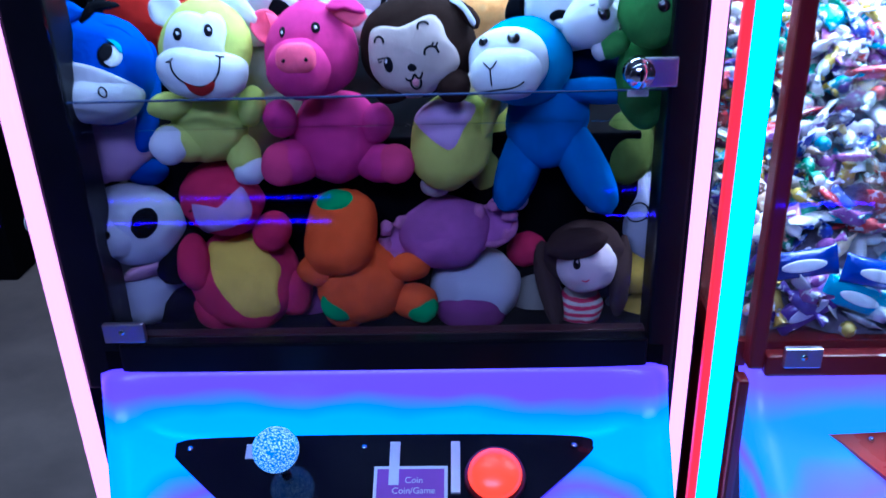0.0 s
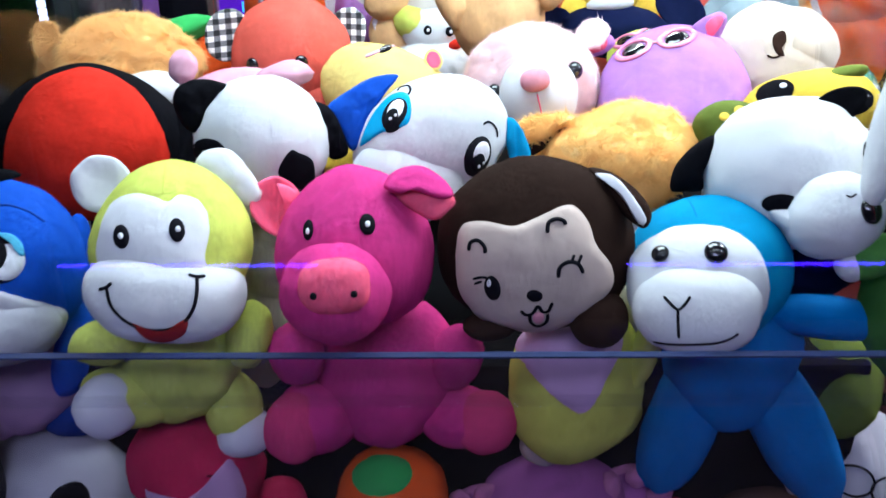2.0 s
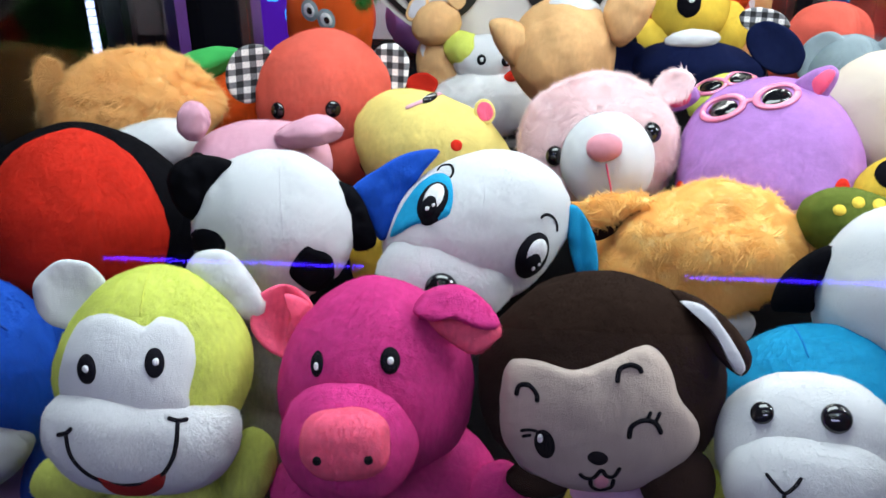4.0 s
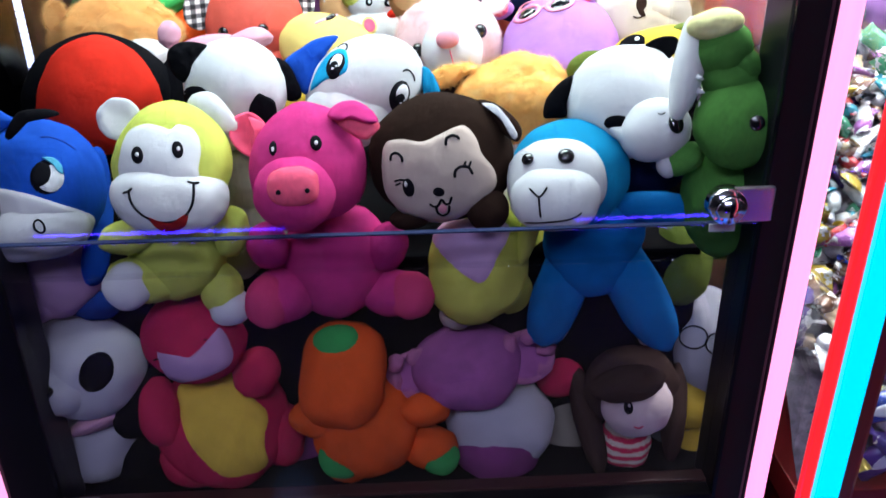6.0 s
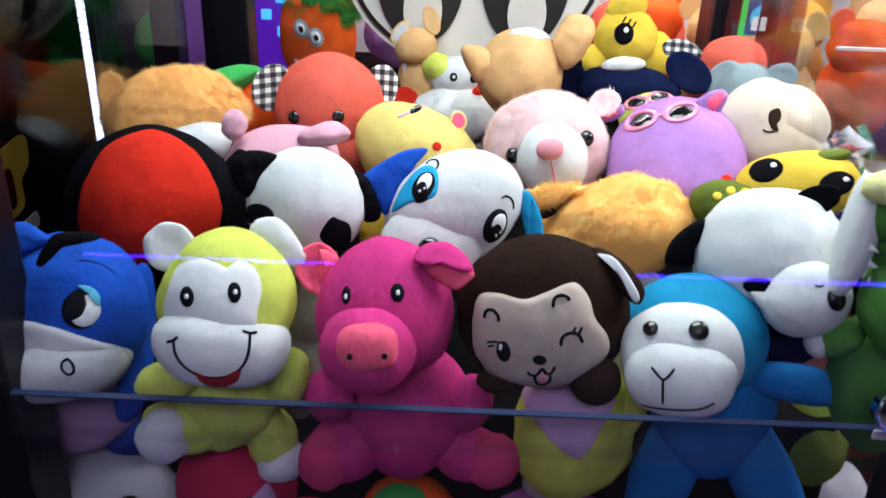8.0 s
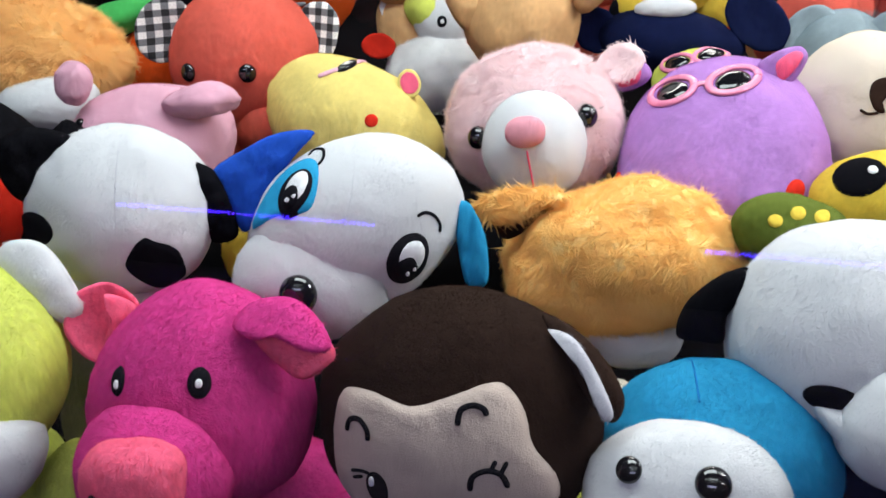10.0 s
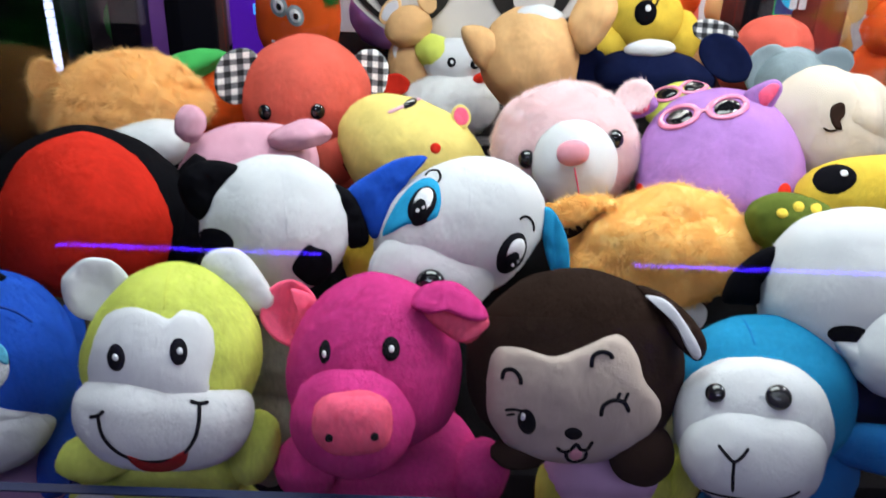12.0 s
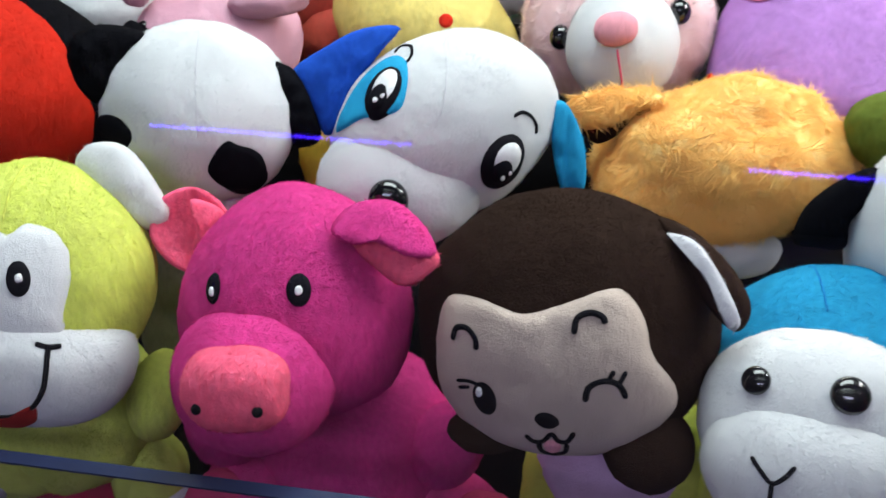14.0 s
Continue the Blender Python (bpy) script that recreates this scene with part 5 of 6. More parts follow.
head = blob(t, "head", -2, -15, 138, 108, F["pink"], 110, 0, 12, lump=0.03)
blob(t, "ear", -112, 82, 28, 36, F["pink"], 22, -20, -12, lump=0.06)
blob(t, "ear", 84, 62, 60, 27, F["pink"], 30, -62, 10, 0.1, lump=0.06, bend=0.12, label="folded pink ear")
bead(t, head, -105, 20, 9)

t = Toy("dog_plush", "white plush dog with blue ears and blue eye patch", (-0.1249, 1.0710, 1.4393), (-26.5, -1.1, 2.6), 0.000358, BED)
head = blob(t, "head", -6, 0, 172, 130, F["white"], 118, 0, 26, lump=0.02)
sn = blob(t, "snout", -60, -80, 122, 98, F["white"], 76, -80, 14, lump=0.02, label="white snout")
nose = bead(t, sn, -65, -100, 28, 30, BEAD, "nose", 0.7)
patch(t, head, [(-158, -12), (-135, 40), (-105, 80), (-75, 100), (-50, 92), (-42, 60), (-48, 25), (-70, 12), (-110, 6), (-140, -10)], F["cyan"], "eye_spot", 0.0016, label="blue spot round the eye")
for x, z, a, b2, r, f in ((-78, 44, 29, 45, 26, 1), (85, -44, 29, 46, 26, 0)):
    e = oval(t, head, x, z, a, b2, K, "eye", 0.0028, r)
    oval(t, head, x + 3, z + 5, a * 0.68, b2 * 0.72, THREAD["white"], "eye_white", 0.0036, r, e)
    oval(t, head, x - 3, z - 8, a * 0.55, b2 * 0.52, K, "pupil", 0.0044, r, e)
    oval(t, head, x - 4, z - 14, 4, 6, THREAD["white"], "glint", 0.0050, r, e)
    oval(t, head, x + 5, z - 8, 3, 5, THREAD["white"], "glint", 0.0050, r, e)
stroke(t, head, [(-5, 134), (6, 80), (5, 30), (-4, 5)], 1.5, F["grey_white"], "seam")
stroke(t, head, [(-72, 101), (-65, 110), (-50, 110), (-45, 97), (-50, 86)], 5, K, "brow")
stroke(t, head, [(98, 18), (108, 24), (120, 20), (128, 8), (128, -4)], 5, K, "brow")
cushion(t, "ear", [(-222, 68), (-170, 110), (-120, 135), (-70, 138), (-98, 100), (-132, 50), (-158, -8), (-175, -14), (-192, 20)], F["blue"], 16, 0, 0.1, label="blue ear")
cushion(t, "ear", [(148, 35), (165, 42), (182, 20), (197, -20), (200, -78), (170, -82), (152, -20)], F["cyan"], 16, -30, -0.3, label="blue ear", crease=0.6)
blob(t, "body", -150, -50, 90, 80, F["yellow"], 70, 60, label="yellow body")

t = Toy("fluffy_dog_plush", "honey-coloured long-haired plush dog lying face down", (0.0228, 1.1200, 1.4077), (-26.7, -7.5, -9.9), 0.000394, BED)
head = blob(t, "body", 0, -4, 182, 115, FLUFF["honey"], 112, 0, 10, lump=0.07)
fur(t, head, FLUFF["honey"], 70, 0.0055, 0.00026)
e = cushion(t, "ear", [(-213, 65), (-185, 84), (-140, 92), (-95, 90), (-71, 80), (-100, 64), (-140, 48), (-180, 34)], FLUFF["honey"], 16, -30, label="honey ear")
cushion(t, "ear_lining", [(-190, 42), (-155, 58), (-110, 70), (-85, 65), (-120, 38), (-165, 14)], F["brown"], 9, -26, nap=0, label="brown ear lining")
fur(t, e, FLUFF["honey"], 90, 0.006)
e = ear(t, "ear", 170, 25, 34, 30, FLUFF["honey"], None, 30, -10)
fur(t, e, FLUFF["honey"], 90, 0.006)
blob(t, "muzzle", 20, -135, 80, 45, F["white"], 50, -35, label="white muzzle")

t = Toy("hippo_plush", "pale yellow plush hippo with red dots and sunglasses", (-0.1654, 1.2504, 1.4239), (-21.1, -0.4, 5.2), 0.000464, BED)
head = blob(t, "head", -6, -5, 150, 108, F["pale_yellow"], 100, 0, -28, -0.06, lump=0.02)
oval(t, head, 32, 12, 11, 11, F["red"], "red_dot", 0.0014, 30)
oval(t, head, -145, -27, 6, 12, F["brown"], "brown_dot", 0.0014, 10)
ear(t, "ear", 84, 71, 18, 22, F["pale_yellow"], F["coral"], 20, -10)
stroke(t, head, [(-52, 75), (-30, 85), (-8, 95), (12, 107)], 8, F["pink"], "sunglasses", label="pink sunglasses")
oval(t, head, -12, 93, 18, 7, BEAD, "lens", 0.003, -28)

t = Toy("bear_plush", "baby pink fluffy plush bear with white muzzle", (-0.0340, 1.2450, 1.4413), (-19.9, -4.1, -4.8), 0.000456, BED)
head = blob(t, "head", -3, -7, 138, 122, FLUFF["baby_pink"], 118, 0, 0, lump=0.02)
fur(t, head, FLUFF["baby_pink"], 150, 0.0050, 0.00024)
muz = blob(t, "muzzle", 11, -37, 76, 80, F["white"], 62, -124, 6, lump=0.015, label="white muzzle")
nose = blob(t, "nose", 5, -15, 28, 22, F["tongue"], 20, -182, 6, sub=3, lump=0.01, power=2.3, label="rosy nose")
stroke(t, muz, [(8, -40), (12, -60), (16, -80), (18, -100)], 3, F["coral"], "stitching")
for x, z in ((-74, -27), (83, 9)):
    e = bead(t, head, x, z, 16, 18, depth=1.0)
    stroke(t, head, [(x + 16, z + 10), (x + 22, z + 14)], 3, K, "lash")
fur(t, ear(t, "ear", 125, 90, 36, 28, FLUFF["baby_pink"], None, 20, 30), FLUFF["baby_pink"], 60, 0.004)
ear(t, "ear", -90, 50, 34, 36, FLUFF["baby_pink"], F["coral"], -25, 30)

t = Toy("hippo_plush", "violet plush hippo wearing pink sunglasses on its head", (0.0978, 1.2485, 1.4332), (-19.8, -7.8, -14.4), 0.000456, BED)
head = blob(t, "head", 3, -15, 152, 142, F["violet"], 150, -40, 10, 0.10, lump=0.02, power=2.3, lean=0.4)
oval(t, head, 112, -60, 13, 17, F["red"], "red_dot", 0.0014, 8)
oval(t, head, -132, -60, 9, 14, F["red"], "red_dot", 0.0014, -8)
for x, z, r in ((-67, 72, -12), (17, 88, -12)):
    ring = [(x + 30 * math.cos(i * math.tau / 14) * 1.08, z + 19 * math.sin(i * math.tau / 14) + 0.2 * 30 * math.cos(i * math.tau / 14)) for i in range(15)]
    s = stroke(t, head, ring, 12, plain("pink_plastic", (0.75, 0.22, 0.36), 0.25, coat=0.3), "sunglasses", label="pink sunglasses rim")
    oval(t, head, x, z, 27, 17, BEAD, "lens", 0.0022, r, s, "dark lens")
stroke(t, head, [(-40, 75), (-25, 82), (-9, 80)], 10, bpy.data.materials["pink_plastic"], "bridge")
cushion(t, "ear", [(-175, 100), (-153, 115), (-120, 118), (-107, 98), (-127, 80), (-155, 75)], F["violet"], 14, 0)
cushion(t, "ear_lining", [(-165, 98), (-145, 108), (-123, 106), (-125, 88), (-150, 80)], F["coral"], 8, -12)
cushion(t, "ear", [(45, 110), (70, 132), (100, 140), (113, 125), (100, 95), (77, 78)], F["violet"], 14, 0)
cushion(t, "ear_lining", [(70, 115), (93, 132), (107, 126), (95, 102), (79, 90)], F["coral"], 8, -10)
stroke(t, head, [(0, -60), (3, -90), (7, -112)], 2.5, F["deep_purple"], "seam")

t = Toy("hippo_plush", "small lime plush hippo with pink sunglasses, mostly hidden", (0.0953, 1.3600, 1.4513), (-16.1, -6.2, -12.9), 0.000512, BED)
head = blob(t, "head", 0, -20, 75, 52, F["lime"], 60, 0)
for x, z in ((-35, 8), (15, 22)):
    s = stroke(t, head, [(x + 25 * math.cos(i * math.tau / 12), z + 12 * math.sin(i * math.tau / 12) + 4 * math.cos(i * math.tau / 12)) for i in range(13)], 8, bpy.data.materials["pink_plastic"], "sunglasses")
    oval(t, head, x, z, 22, 11, BEAD, "lens", 0.0022, -10, s)

t = Toy("elephant_plush", "salmon red plush elephant with gingham ears", (-0.2694, 1.3138, 1.4504), (-17.2, 1.4, 12.2), 0.000482, BED)
head = blob(t, "head", 0, 0, 125, 126, F["salmon"], 105, 0, 0, lump=0.02)
blob(t, "trunk", 38, -102, 62, 66, F["salmon"], 55, -60, -20, lump=0.03)
for x, z in ((-83, -22), (12, -21)):
    bead(t, head, x, z, 14, 15)
ear(t, "ear", -128, 44, 46, 54, GINGHAM, None, -25, -10, 20, "black and white gingham ear", 0.3, 0.3)
ear(t, "ear", 112, 42, 42, 56, GINGHAM, None, -18, -10, -20, "black and white gingham ear", 0.3, 0.3)
blob(t, "body", 0, -155, 120, 95, F["salmon"], 90, 10)

t = Toy("fluffy_dog_plush", "sandy long-haired plush dog with white muzzle", (-0.4161, 1.2700, 1.4523), (-15.9, 3.6, 15.3), 0.000631, BED)
head = blob(t, "body", -12, -8, 116, 80, FLUFF["tan"], 88, 0, 8, lump=0.05)
fur(t, head, FLUFF["tan"], 150, 0.0065, 0.00026)
e = ear(t, "ear", -117, 35, 18, 28, FLUFF["tan"], None, -10, 0)
fur(t, e, FLUFF["tan"], 90, 0.007)
blob(t, "muzzle", 17, -48, 60, 38, F["white"], 44, -82, 12, label="white muzzle")
for x, z in ((58, -47), (-90, -38)):
    bead(t, head, x, z, 12, depth=2.2)

t = Toy("carrot_plush", "orange plush carrot with green leaf, lying flat", (-0.3612, 1.3450, 1.4313), (-16.1, 2.5, 11.6), 0.000687, BED)
blob(t, "root", 26, 4, 95, 58, F["orange"], 45, 0, 28, label="orange carrot root")
blob(t, "leaf", -55, 48, 75, 20, F["leaf"], 30, 0, 20, sub=3, lump=0.1, label="green leaf")

t = Toy("goat_plush", "cream plush goat lying on its side with stitched eye", (0.2039, 1.2700, 1.4580), (-15.3, -6.0, -18.0), 0.000629, BED)
head = blob(t, "head", -8, -10, 78, 92, F["cream"], 75, 0, 40, -0.05, lump=0.03, power=2.3)
blob(t, "muzzle", 24, 11, 58, 66, F["cream"], 62, 2, 30)
patch(t, head, [(-10, 30), (4, 35), (8, 20), (2, 7), (6, -3), (-4, -1), (-12, 15)], F["brown"], "eye", 0.0016)
stroke(t, head, [(-18, 0), (-10, -4), (0, -2)], 3, F["brown"], "lash")
stroke(t, head, [(34, 31), (45, 29), (54, 35), (57, 50)], 2.5, K, "mouth")
blob(t, "cloth_tag", -87, -22, 9, 28, F["red"], 4, -130, -12, sub=2, lump=0.0, power=5.0, label="red woven tag")

t = Toy("elephant_plush", "grey-blue plush elephant behind a cream goat", (0.2124, 1.4000, 1.4756), (-12.8, -4.8, -16.8), 0.000699, BED)
blob(t, "head", -2, -30, 58, 58, F["slate"], 55, 0)
ear(t, "ear", -38, -5, 32, 38, F["slate"], None, -25, -10)
ear(t, "ear", 50, 8, 26, 22, F["slate"], None, 15, -10)

t = Toy("giraffe_plush", "yellow plush giraffe with very large black eyes", (0.1895, 1.1520, 1.4477), (-17.8, -7.2, -19.0), 0.000565, BED)
head = blob(t, "head", 0, -12, 100, 58, F["yellow"], 60, 0, 6, lump=0.02)
for x, z, a in ((-49, 13, 30), (57, -5, 30)):
    e = oval(t, head, x, z, a, 22, F["black"], "eye", 0.0016, -14)
    oval(t, head, x + 12, z + 7, 6, 5, THREAD["white"], "glint", 0.0024, 0, e)
blob(t, "tuft", 40, 34, 40, 14, F["olive"], 25, 10, 14, sub=3)

t = Toy("turtle_plush", "olive green plush turtle with yellow spots", (0.1114, 1.0984, 1.4449), (-19.5, -6.4, -15.3), 0.000539, BED)
body = blob(t, "shell", 0, -10, 62, 42, F["olive"], 45, 0, -12)
for x, z in ((-17, 8), (3, 17), (25, 15)):
    oval(t, body, x, z, 8, 7, F["yellow"], "yellow_spot", 0.0014)

t = Toy("monkey_plush", "small white plush monkey with lime cap", (-0.1339, 1.5333, 1.4217), (-14.4, -0.8, 0.1), 0.000809, BED)
head = blob(t, "head", 2, 12, 44, 36, F["white"], 36, 0)
blob(t, "cap", -23, 24, 34, 26, F["lime"], 34, 6, -30, label="lime cap")
ear(t, "ear", -66, 27, 22, 20, F["white"], None, 0, 10)
for x, z in ((-2, 13), (31, 11)):
    e = oval(t, head, x, z, 7, 8, K, "eye", 0.0016)
    oval(t, head, x + 1, z, 3, 3.5, THREAD["white"], "glint", 0.0024, 0, e)
blob(t, "mouth", 40, -8, 12, 8, F["red"], 10, -30, 20, sub=2)
b2 = blob(t, "body", -5, -50, 72, 50, FLUFF["white"], 50, -20, 10, label="shaggy white body")
fur(t, b2, FLUFF["white"], 90, 0.005, 0.00025)
ear(t, "foot", -83, -20, 22, 16, F["red"], None, 0, -30)

t = Toy("corgi_plush", "tan plush corgi seen from behind, head down", (-0.0568, 1.4300, 1.4718), (-13.2, -1.7, -3.7), 0.000731, BED)
blob(t, "body", 3, -8, 70, 76, F["tan"], 62, 0)
blob(t, "rump", 13, 48, 36, 20, F["white"], 28, 5, label="white rump")
cushion(t, "leg", [(-95, 32), (-73, 38), (-50, 30), (-27, 10), (-33, -16), (-59, -26), (-83, -2)], F["tan"], 22, -15)
cushion(t, "leg", [(53, 40), (73, 84), (100, 88), (118, 78), (119, 54), (100, 18), (73, 2)], F["tan"], 22, -10)

t = Toy("fawn_plush", "small brown plush fawn standing before the round sign", (-0.1872, 1.5450, 1.4752), (-11.9, -0.3, 2.4), 0.000795, BED)
head = blob(t, "head", 0, -8, 36, 30, F["tan"], 26, 0, 20)
ear(t, "ear", 25, 35, 14, 24, F["tan"], None, 18, 0)
ear(t, "ear", -27, 15, 12, 22, F["tan"], F["grey_white"], -35, 0)
blob(t, "body", 10, -60, 40, 50, F["tan"], 30, 10)

t = Toy("shark_plush", "navy blue plush shark with pale belly, upside down", (0.0797, 1.4200, 1.4614), (-13.6, -3.4, -10.3), 0.000724, BED)
blob(t, "body", -5, -10, 85, 42, F["navy"], 50, 0, -6)
ear(t, "fin", -95, 2, 26, 28, F["navy"], None, 30, 0)
ear(t, "fin", 90, 20, 42, 28, F["navy"], None, -38, 0)
blob(t, "belly", -15, 30, 35, 14, F["white"], 25, -6, 4, label="white belly")

t = Toy("giraffe_plush", "yellow plush giraffe with one big lashed eye showing", (0.0945, 1.5928, 1.4858), (-10.8, -2.7, -9.7), 0.000818, BED)
head = blob(t, "head", 5, -8, 52, 52, F["yellow"], 42, 0)
blob(t, "horn", 3, 42, 34, 26, F["yellow"], 26, 8, 20)
blob(t, "cheek", 55, -35, 32, 40, F["yellow"], 32, 8)
e = oval(t, head, 1, 0, 18, 20, F["black"], "eye", 0.0016)
oval(t, head, 4, 6, 5, 6, THREAD["white"], "glint", 0.0024, 0, e)
for d in (0, 8, 16):
    stroke(t, head, [(d - 2, 18 - d * 0.5), (d + 3, 28 - d * 0.5)], 3, K, "lash")
blob(t, "snout", -45, -50, 28, 32, F["yellow"], 30, -8)
blob(t, "ear", -67, -58, 10, 18, F["black"], 14, -20)

t = Toy("elephant_plush", "salmon red plush elephant with gingham ears, half hidden", (0.2028, 1.4600, 1.4762), (-12.2, -4.3, -15.6), 0.000734, BED)
head = blob(t, "head", 7, 2, 56, 50, F["salmon"], 50, 0, 10)
ear(t, "ear", -75, 25, 34, 18, GINGHAM, None, -15, -10, 0, "gingham ear", 0.35, 0.3)
bead(t, head, -35, -10, 8)
blob(t, "trunk", -35, -38, 30, 26, F["salmon"], 30, -20)

# ---- toys in the machine behind ----
RBED = 1.262
t = Toy("carrot_plush", "upright orange plush carrot with goggle eyes and grin", (-0.3824, 1.9300, 1.4072), (-11.3, 0.9, 8.5), 0.001033, RBED)
head = blob(t, "root", 0, -20, 66, 95, F["orange"], 55, 0, 0, -0.12, label="orange carrot root")
for x, z in ((-28, 0), (-4, -13)):
    e = oval(t, head, x, z, 14, 18, F["slate"], "eye", 0.002, -20)
    oval(t, head, x, z, 10, 13, THREAD["white"], "eye_white", 0.003, -20, e)
    oval(t, head, x + 1, z - 1, 5, 7, K, "pupil", 0.004, -20, e)
stroke(t, head, [(-40, -50), (-25, -59), (-5, -57)], 6, F["white"], "grin")
lf = blob(t, "leaf", 17, 37, 58, 34, F["leaf"], 40, 0, 5, lump=0.2, label="shaggy green leaf")
fur(t, lf, F["leaf"], 20, 0.014, 0.0009)
RNDR = random.Random(5)
KIND = {"salmon": "salmon red", "leaf": "green", "slate": "grey"}
for i, (x, y, c) in enumerate(((0.02, 1.86, "salmon"), (0.13, 1.95, "salmon"), (0.22, 2.05, "orange"), (0.33, 1.98, "tan"), (-0.08, 2.12, "slate"), (0.10, 2.2, "orange"), (0.28, 2.25, "salmon"), (-0.27, 2.25, "violet"), (-0.42, 2.2, "salmon"), (-0.16, 1.85, "leaf"), (0.40, 1.82, "tan"), (0.55, 1.86, "orange"), (0.70, 1.82, "slate"), (0.48, 2.02, "honey"), (0.66, 2.05, "tan"), (0.84, 1.88, "violet"), (0.98, 1.98, "tan"), (0.33, 1.80, "tan"))):
    t = Toy("plush_animal", "round %s plush animal heaped in the machine behind" % KIND.get(c, c), (x, y, RBED + 0.10), (0, 0, 0), 0.001, RBED, group="plush prizes behind")
    b2 = blob(t, "body", 0, -22, 66, 78, F[c], 62, 0, RNDR.uniform(-20, 20), lump=0.06)
    blob(t, "head", RNDR.uniform(-15, 15), 62, 52, 48, F[c], 48, -10, lump=0.05)
    ear(t, "ear", -48, 100, 20, 26, F[c], None, -25)
    ear(t, "ear", 48, 100, 20, 26, F[c], None, 25)

# ---- sweets in the red machine ----


def foil_colours(ramp):
    ramp.color_ramp.interpolation = "CONSTANT"
    cs = [(0.62, 0.60, 0.66), (0.03, 0.05, 0.32), (0.70, 0.66, 0.62), (0.45, 0.03, 0.04), (0.55, 0.40, 0.06), (0.75, 0.75, 0.78), (0.10, 0.05, 0.28), (0.05, 0.30, 0.42),
          (0.58, 0.44, 0.30), (0.50, 0.52, 0.56), (0.30, 0.10, 0.34), (0.06, 0.28, 0.16), (0.72, 0.70, 0.74), (0.16, 0.08, 0.05)]
    e = ramp.color_ramp.elements
    for i, c in enumerate(cs):
        k = e[i] if i < 2 else e.new(i / len(cs))
        k.position, k.color = i / len(cs), (*c, 1)


def foil(name, socket):
    m, n, l, b = material(name)
    src = n.new("ShaderNodeObjectInfo" if socket == "Random" else "ShaderNodeNewGeometry")
    ramp = n.new("ShaderNodeValToRGB")
    foil_colours(ramp)
    l.new(src.outputs[socket], ramp.inputs[0])
    t = noise_node(n, l, 90.0, 3.0)
    mix = n.new("ShaderNodeMixRGB")
    mix.inputs[2].default_value = (0.72, 0.72, 0.76, 1)
    st = n.new("ShaderNodeValToRGB")
    st.color_ramp.elements[0].position, st.color_ramp.elements[1].position = 0.56, 0.60
    l.new(t.outputs["Fac"], st.inputs[0])
    l.new(st.outputs[0], mix.inputs[0])
    l.new(ramp.outputs[0], mix.inputs[1])
    l.new(mix.outputs[0], b.inputs["Base Color"])
    bump = n.new("ShaderNodeBump")
    bump.inputs["Strength"].default_value, bump.inputs["Distance"].default_value = 0.8, 0.003
    cr = noise_node(n, l, 160.0, 4.0)
    l.new(cr.outputs["Fac"], bump.inputs["Height"])
    l.new(bump.outputs[0], b.inputs["Normal"])
    b.inputs["Roughness"].default_value, b.inputs["Metallic"].default_value, b.inputs["Coat Weight"].default_value = 0.22, 0.35, 0.6
    return m


FOIL, FOILS = foil("sweet_foil", "Random"), foil("sweet_foil_heap", "Random Per Island")


def twist_sweet(rx, r, wing):
    """A sweet in a wrapper twisted at both ends: a barrel, two necks and two crumpled fans."""
    bm, rows = bmesh.new(), []
    rnd = random.Random(int(rx * 1e5))
    prof = [(-rx - wing, r * 0.95), (-rx - wing * 0.45, r * 0.6), (-rx, r * 0.22), (-rx * 0.75, r * 0.85), (-rx * 0.3, r), (rx * 0.3, r), (rx * 0.75, r * 0.85), (rx, r * 0.22), (rx + wing * 0.45, r * 0.6), (rx + wing, r * 0.95)]
    for x, q in prof:
        flat = 0.35 if abs(x) > rx * 1.05 else 1.0
        rows.append([bm.verts.new((x + rnd.uniform(-1, 1) * r * 0.12, q * math.cos(a) * rnd.uniform(0.8, 1.1), q * flat * math.sin(a) * rnd.uniform(0.8, 1.1))) for a in [j * math.tau / 8 for j in range(8)]])
    for a, b in zip(rows, rows[1:]):
        for j in range(8):
            bm.faces.new((a[j], a[(j + 1) % 8], b[(j + 1) % 8], b[j]))
    bmesh.ops.recalc_face_normals(bm, faces=bm.faces)
    return bm


def bar_pack(lx, ly, lz):
    """A pillow pack: puffed middle and flat crimped ends."""
    bm, rows = bmesh.new(), []
    for i in range(9):
        u = -1 + i / 4
        puff = 0.08 if i in (0, 8) else (0.35 if i in (1, 7) else 1.0)
        rows.append([bm.verts.new((u * lx, ly * math.cos(a) * (1.0 if puff > 0.3 else 1.08), lz * puff * math.sin(a))) for a in [j * math.tau / 10 for j in range(10)]])
    for a, b in zip(rows, rows[1:]):
        for j in range(10):
            bm.faces.new((a[j], a[(j + 1) % 10], b[(j + 1) % 10], b[j]))
    bm.faces.new(rows[0]), bm.faces.new(rows[-1][::-1])
    bmesh.ops.recalc_face_normals(bm, faces=bm.faces)
    return bm


def ball_sweet(r):
    bm = bmesh.new()
    bmesh.ops.create_icosphere(bm, subdivisions=2, radius=r)
    for v in bm.verts:
        v.co *= 1 + 0.08 * noise.noise(v.co * 120)
    return bm


def pile_height(x, y):
    return 1.062 + 0.30 * min(1.0, max(0.0, (y - 0.885) / 0.34)) ** 0.8 + 0.035 * noise.noise(Vector((x * 9, y * 9, 3.0)))


RS = random.Random(11)
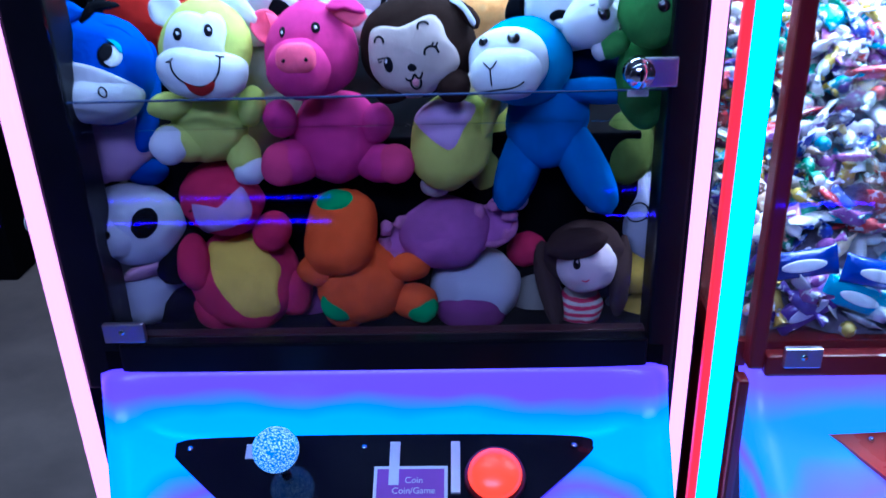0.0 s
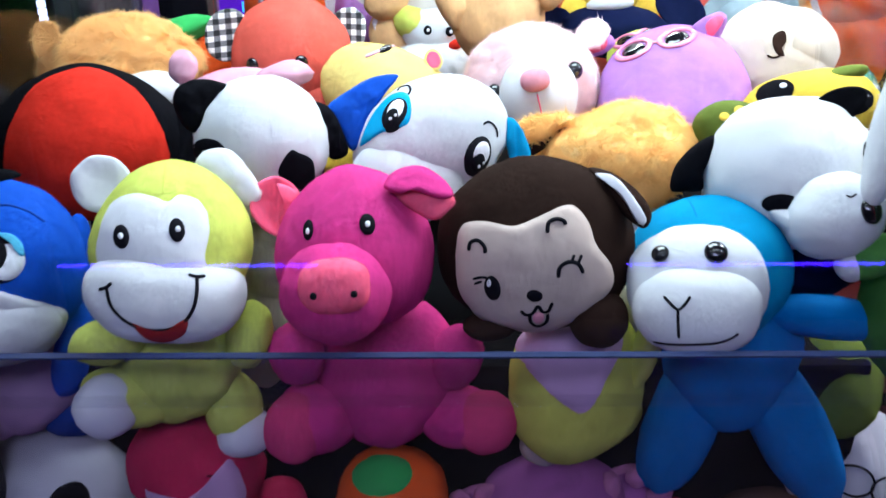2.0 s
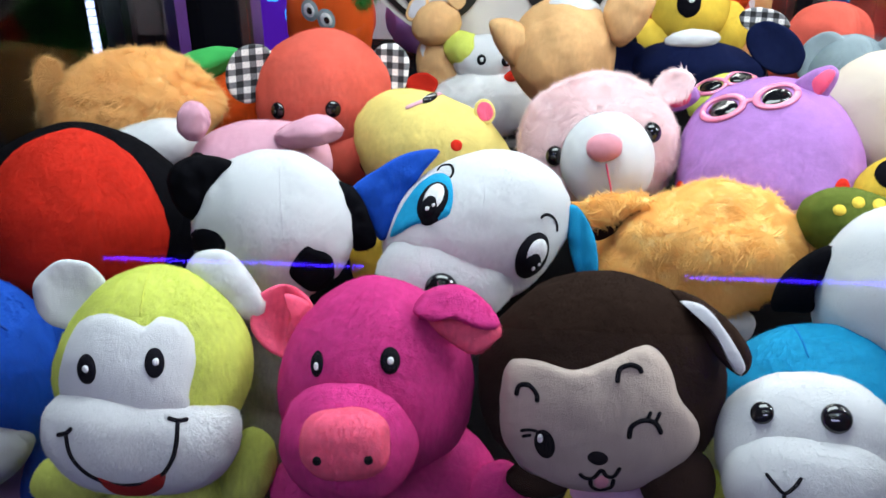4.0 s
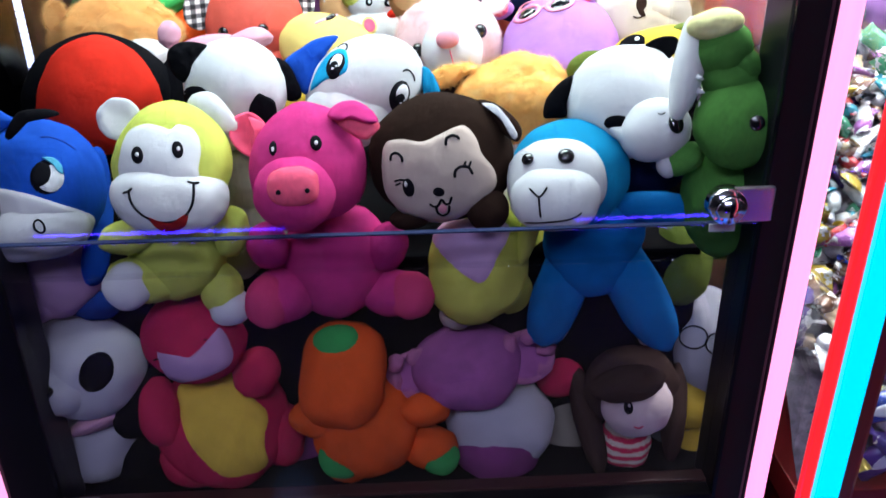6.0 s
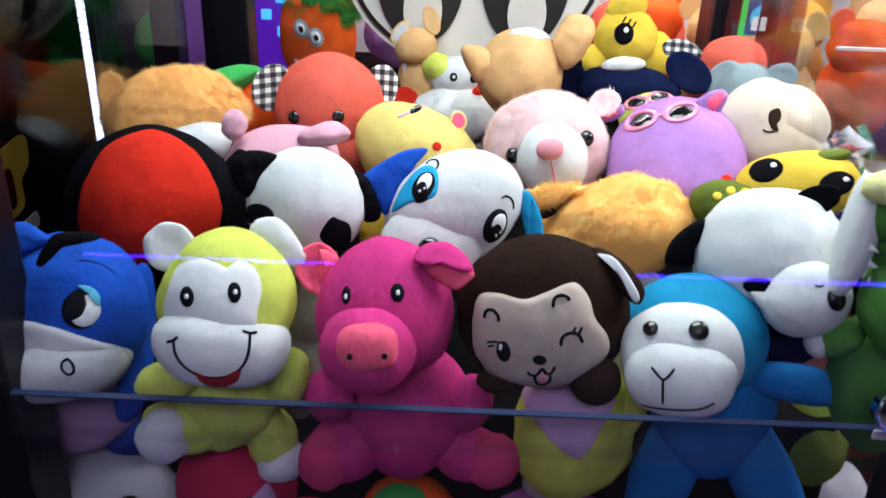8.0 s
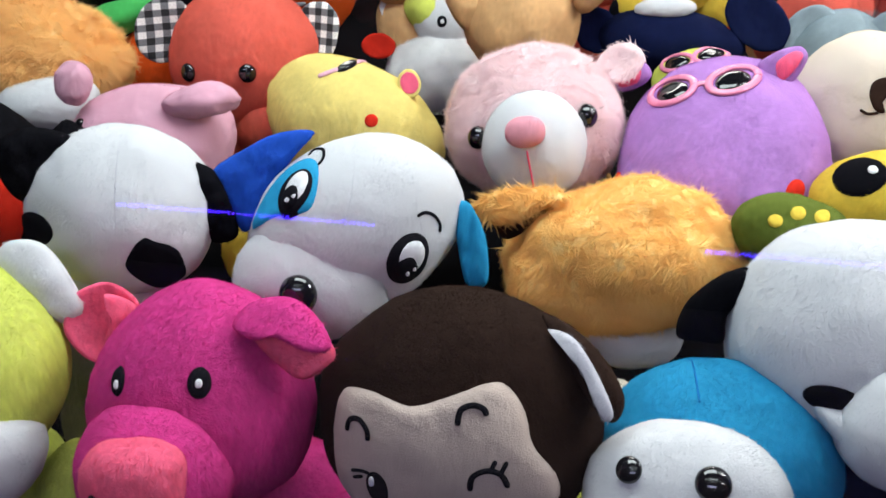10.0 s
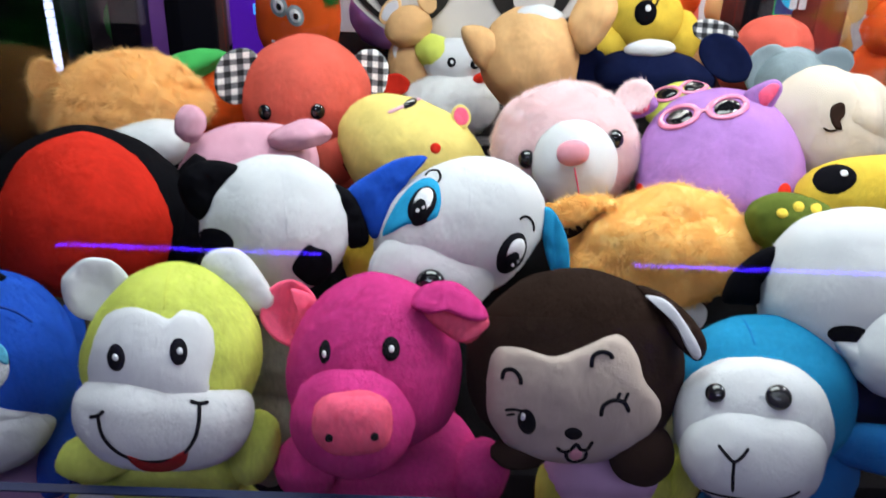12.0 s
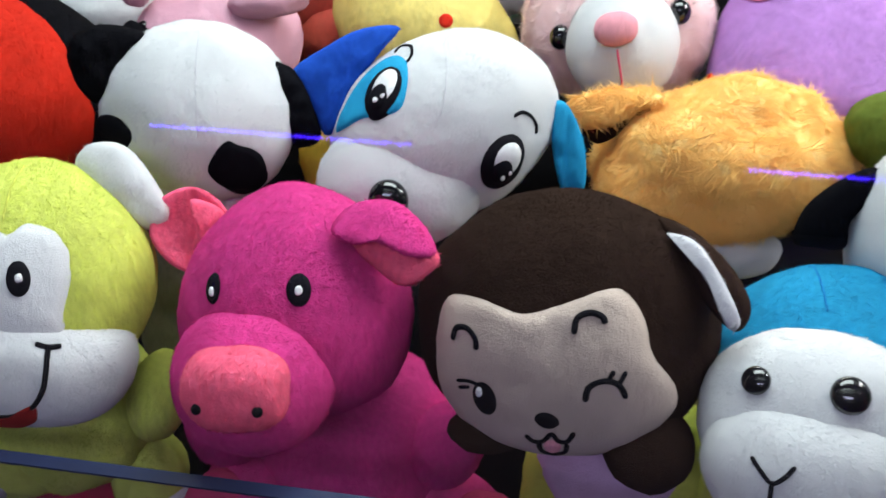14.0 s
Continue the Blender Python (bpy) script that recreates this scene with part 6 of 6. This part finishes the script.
KINDS = [("wrapped_sweet", twist_sweet(0.013, 0.009, 0.012), "crumpled foil-wrapped sweet in the heap", "sweet"), ("wrapped_sweet", twist_sweet(0.018, 0.011, 0.016), "large twist-wrapped sweet in the heap", "sweet"),
         ("chocolate_bar", bar_pack(0.040, 0.014, 0.009), "small chocolate bar in a shiny wrapper", "chocolate bar"), ("wrapped_sweet", bar_pack(0.024, 0.015, 0.006), "flat packet sweet in shiny film", "sweet"),
         ("ball_sweet", ball_sweet(0.011), "round foil-wrapped sweet in the heap", "sweet")]
shapes = []
for name, bm, label, cat in KINDS:
    me = bpy.data.meshes.new(name)
    bm.to_mesh(me)
    bm.free()
    me.shade_smooth()
    me.materials.append(FOIL)
    shapes.append((name, me, label, cat))
placed = 0
while placed < 290:
    x, y = RS.uniform(0.325, 0.80), RS.uniform(0.892, 1.30)
    if x < 0.375 and y < 0.93:
        continue
    name, me, label, cat = shapes[RS.choices(range(5), (9, 6, 3, 6, 2))[0]]
    ob = tagged(new(name, me), label, cat, "sweets in the heap")
    ob.matrix_basis = pose(x, y, pile_height(x, y) + RS.uniform(0.0, 0.016), RS.uniform(-50, 50), RS.uniform(-50, 50), RS.uniform(0, 360))
    placed += 1
heap = bmesh.new()
for i in range(900):
    x, y = RS.uniform(0.315, 1.03), RS.uniform(0.90, 1.54)
    src = shapes[RS.choices(range(5), (9, 6, 3, 6, 2))[0]][1]
    k = len(heap.verts)
    heap.from_mesh(src)
    heap.verts.ensure_lookup_table()
    m = pose(x, y, pile_height(x, y) - RS.uniform(0.002, 0.03) * (0.3 if y > 1.3 or x > 0.8 else 1), RS.uniform(-60, 60), RS.uniform(-60, 60), RS.uniform(0, 360))
    for v in heap.verts[k:]:
        v.co = m @ v.co
tagged(finish("sweet_heap", heap, FOILS), "deep heap of foil-wrapped sweets", "sweets", kind="stuff")
# sheet for the lower sweets, coloured dark for the shade in the gaps
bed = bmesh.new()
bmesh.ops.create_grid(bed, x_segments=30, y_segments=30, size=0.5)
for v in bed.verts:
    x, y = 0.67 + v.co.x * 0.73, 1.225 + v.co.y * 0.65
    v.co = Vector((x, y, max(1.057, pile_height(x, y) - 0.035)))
tagged(finish("sweet_bed", bed, plain("shaded_foil_bed", (0.10, 0.08, 0.12), 0.4, vary=0.6, scale=120.0)), "packed lower layer of the sweet heap, gap shade in its colour", "sweets", kind="stuff")

# four large bars against the front pane
for x, z, rz, c, c2 in ((0.385, 1.150, 8, (0.012, 0.03, 0.25), (0.65, 0.68, 0.75)), (0.475, 1.135, -14, (0.02, 0.05, 0.34), (0.70, 0.72, 0.78)), (0.455, 1.105, -22, (0.04, 0.33, 0.50), (0.72, 0.76, 0.78)), (0.400, 1.090, 35, (0.08, 0.03, 0.22), (0.45, 0.40, 0.55))):
    bar = empty("chocolate_bar", (x, 0.905, z), "large chocolate bar in a blue wrapper with pale panel", "chocolate bar", "bars at the pane")
    m = pose(0, 0, 0, 0, -rz, 0) @ pose(0, 0, 0, 78, 0, 0)
    bm = bar_pack(0.042, 0.017, 0.010)
    bm.transform(m)
    finish("wrapper", bm, plain("bar_film", c, 0.2, 0.2, 120.0, 0.002, coat=0.6), bar)
    bm = bmesh.new()
    bmesh.ops.create_uvsphere(bm, u_segments=20, v_segments=10, radius=1)
    bm.transform(m @ Matrix.Translation((0, 0, 0.0094)) @ Matrix.Diagonal((0.026, 0.0075, 0.0012, 1)))
    finish("printed_panel", bm, plain("bar_print", c2, 0.3), bar, "pale printed panel")
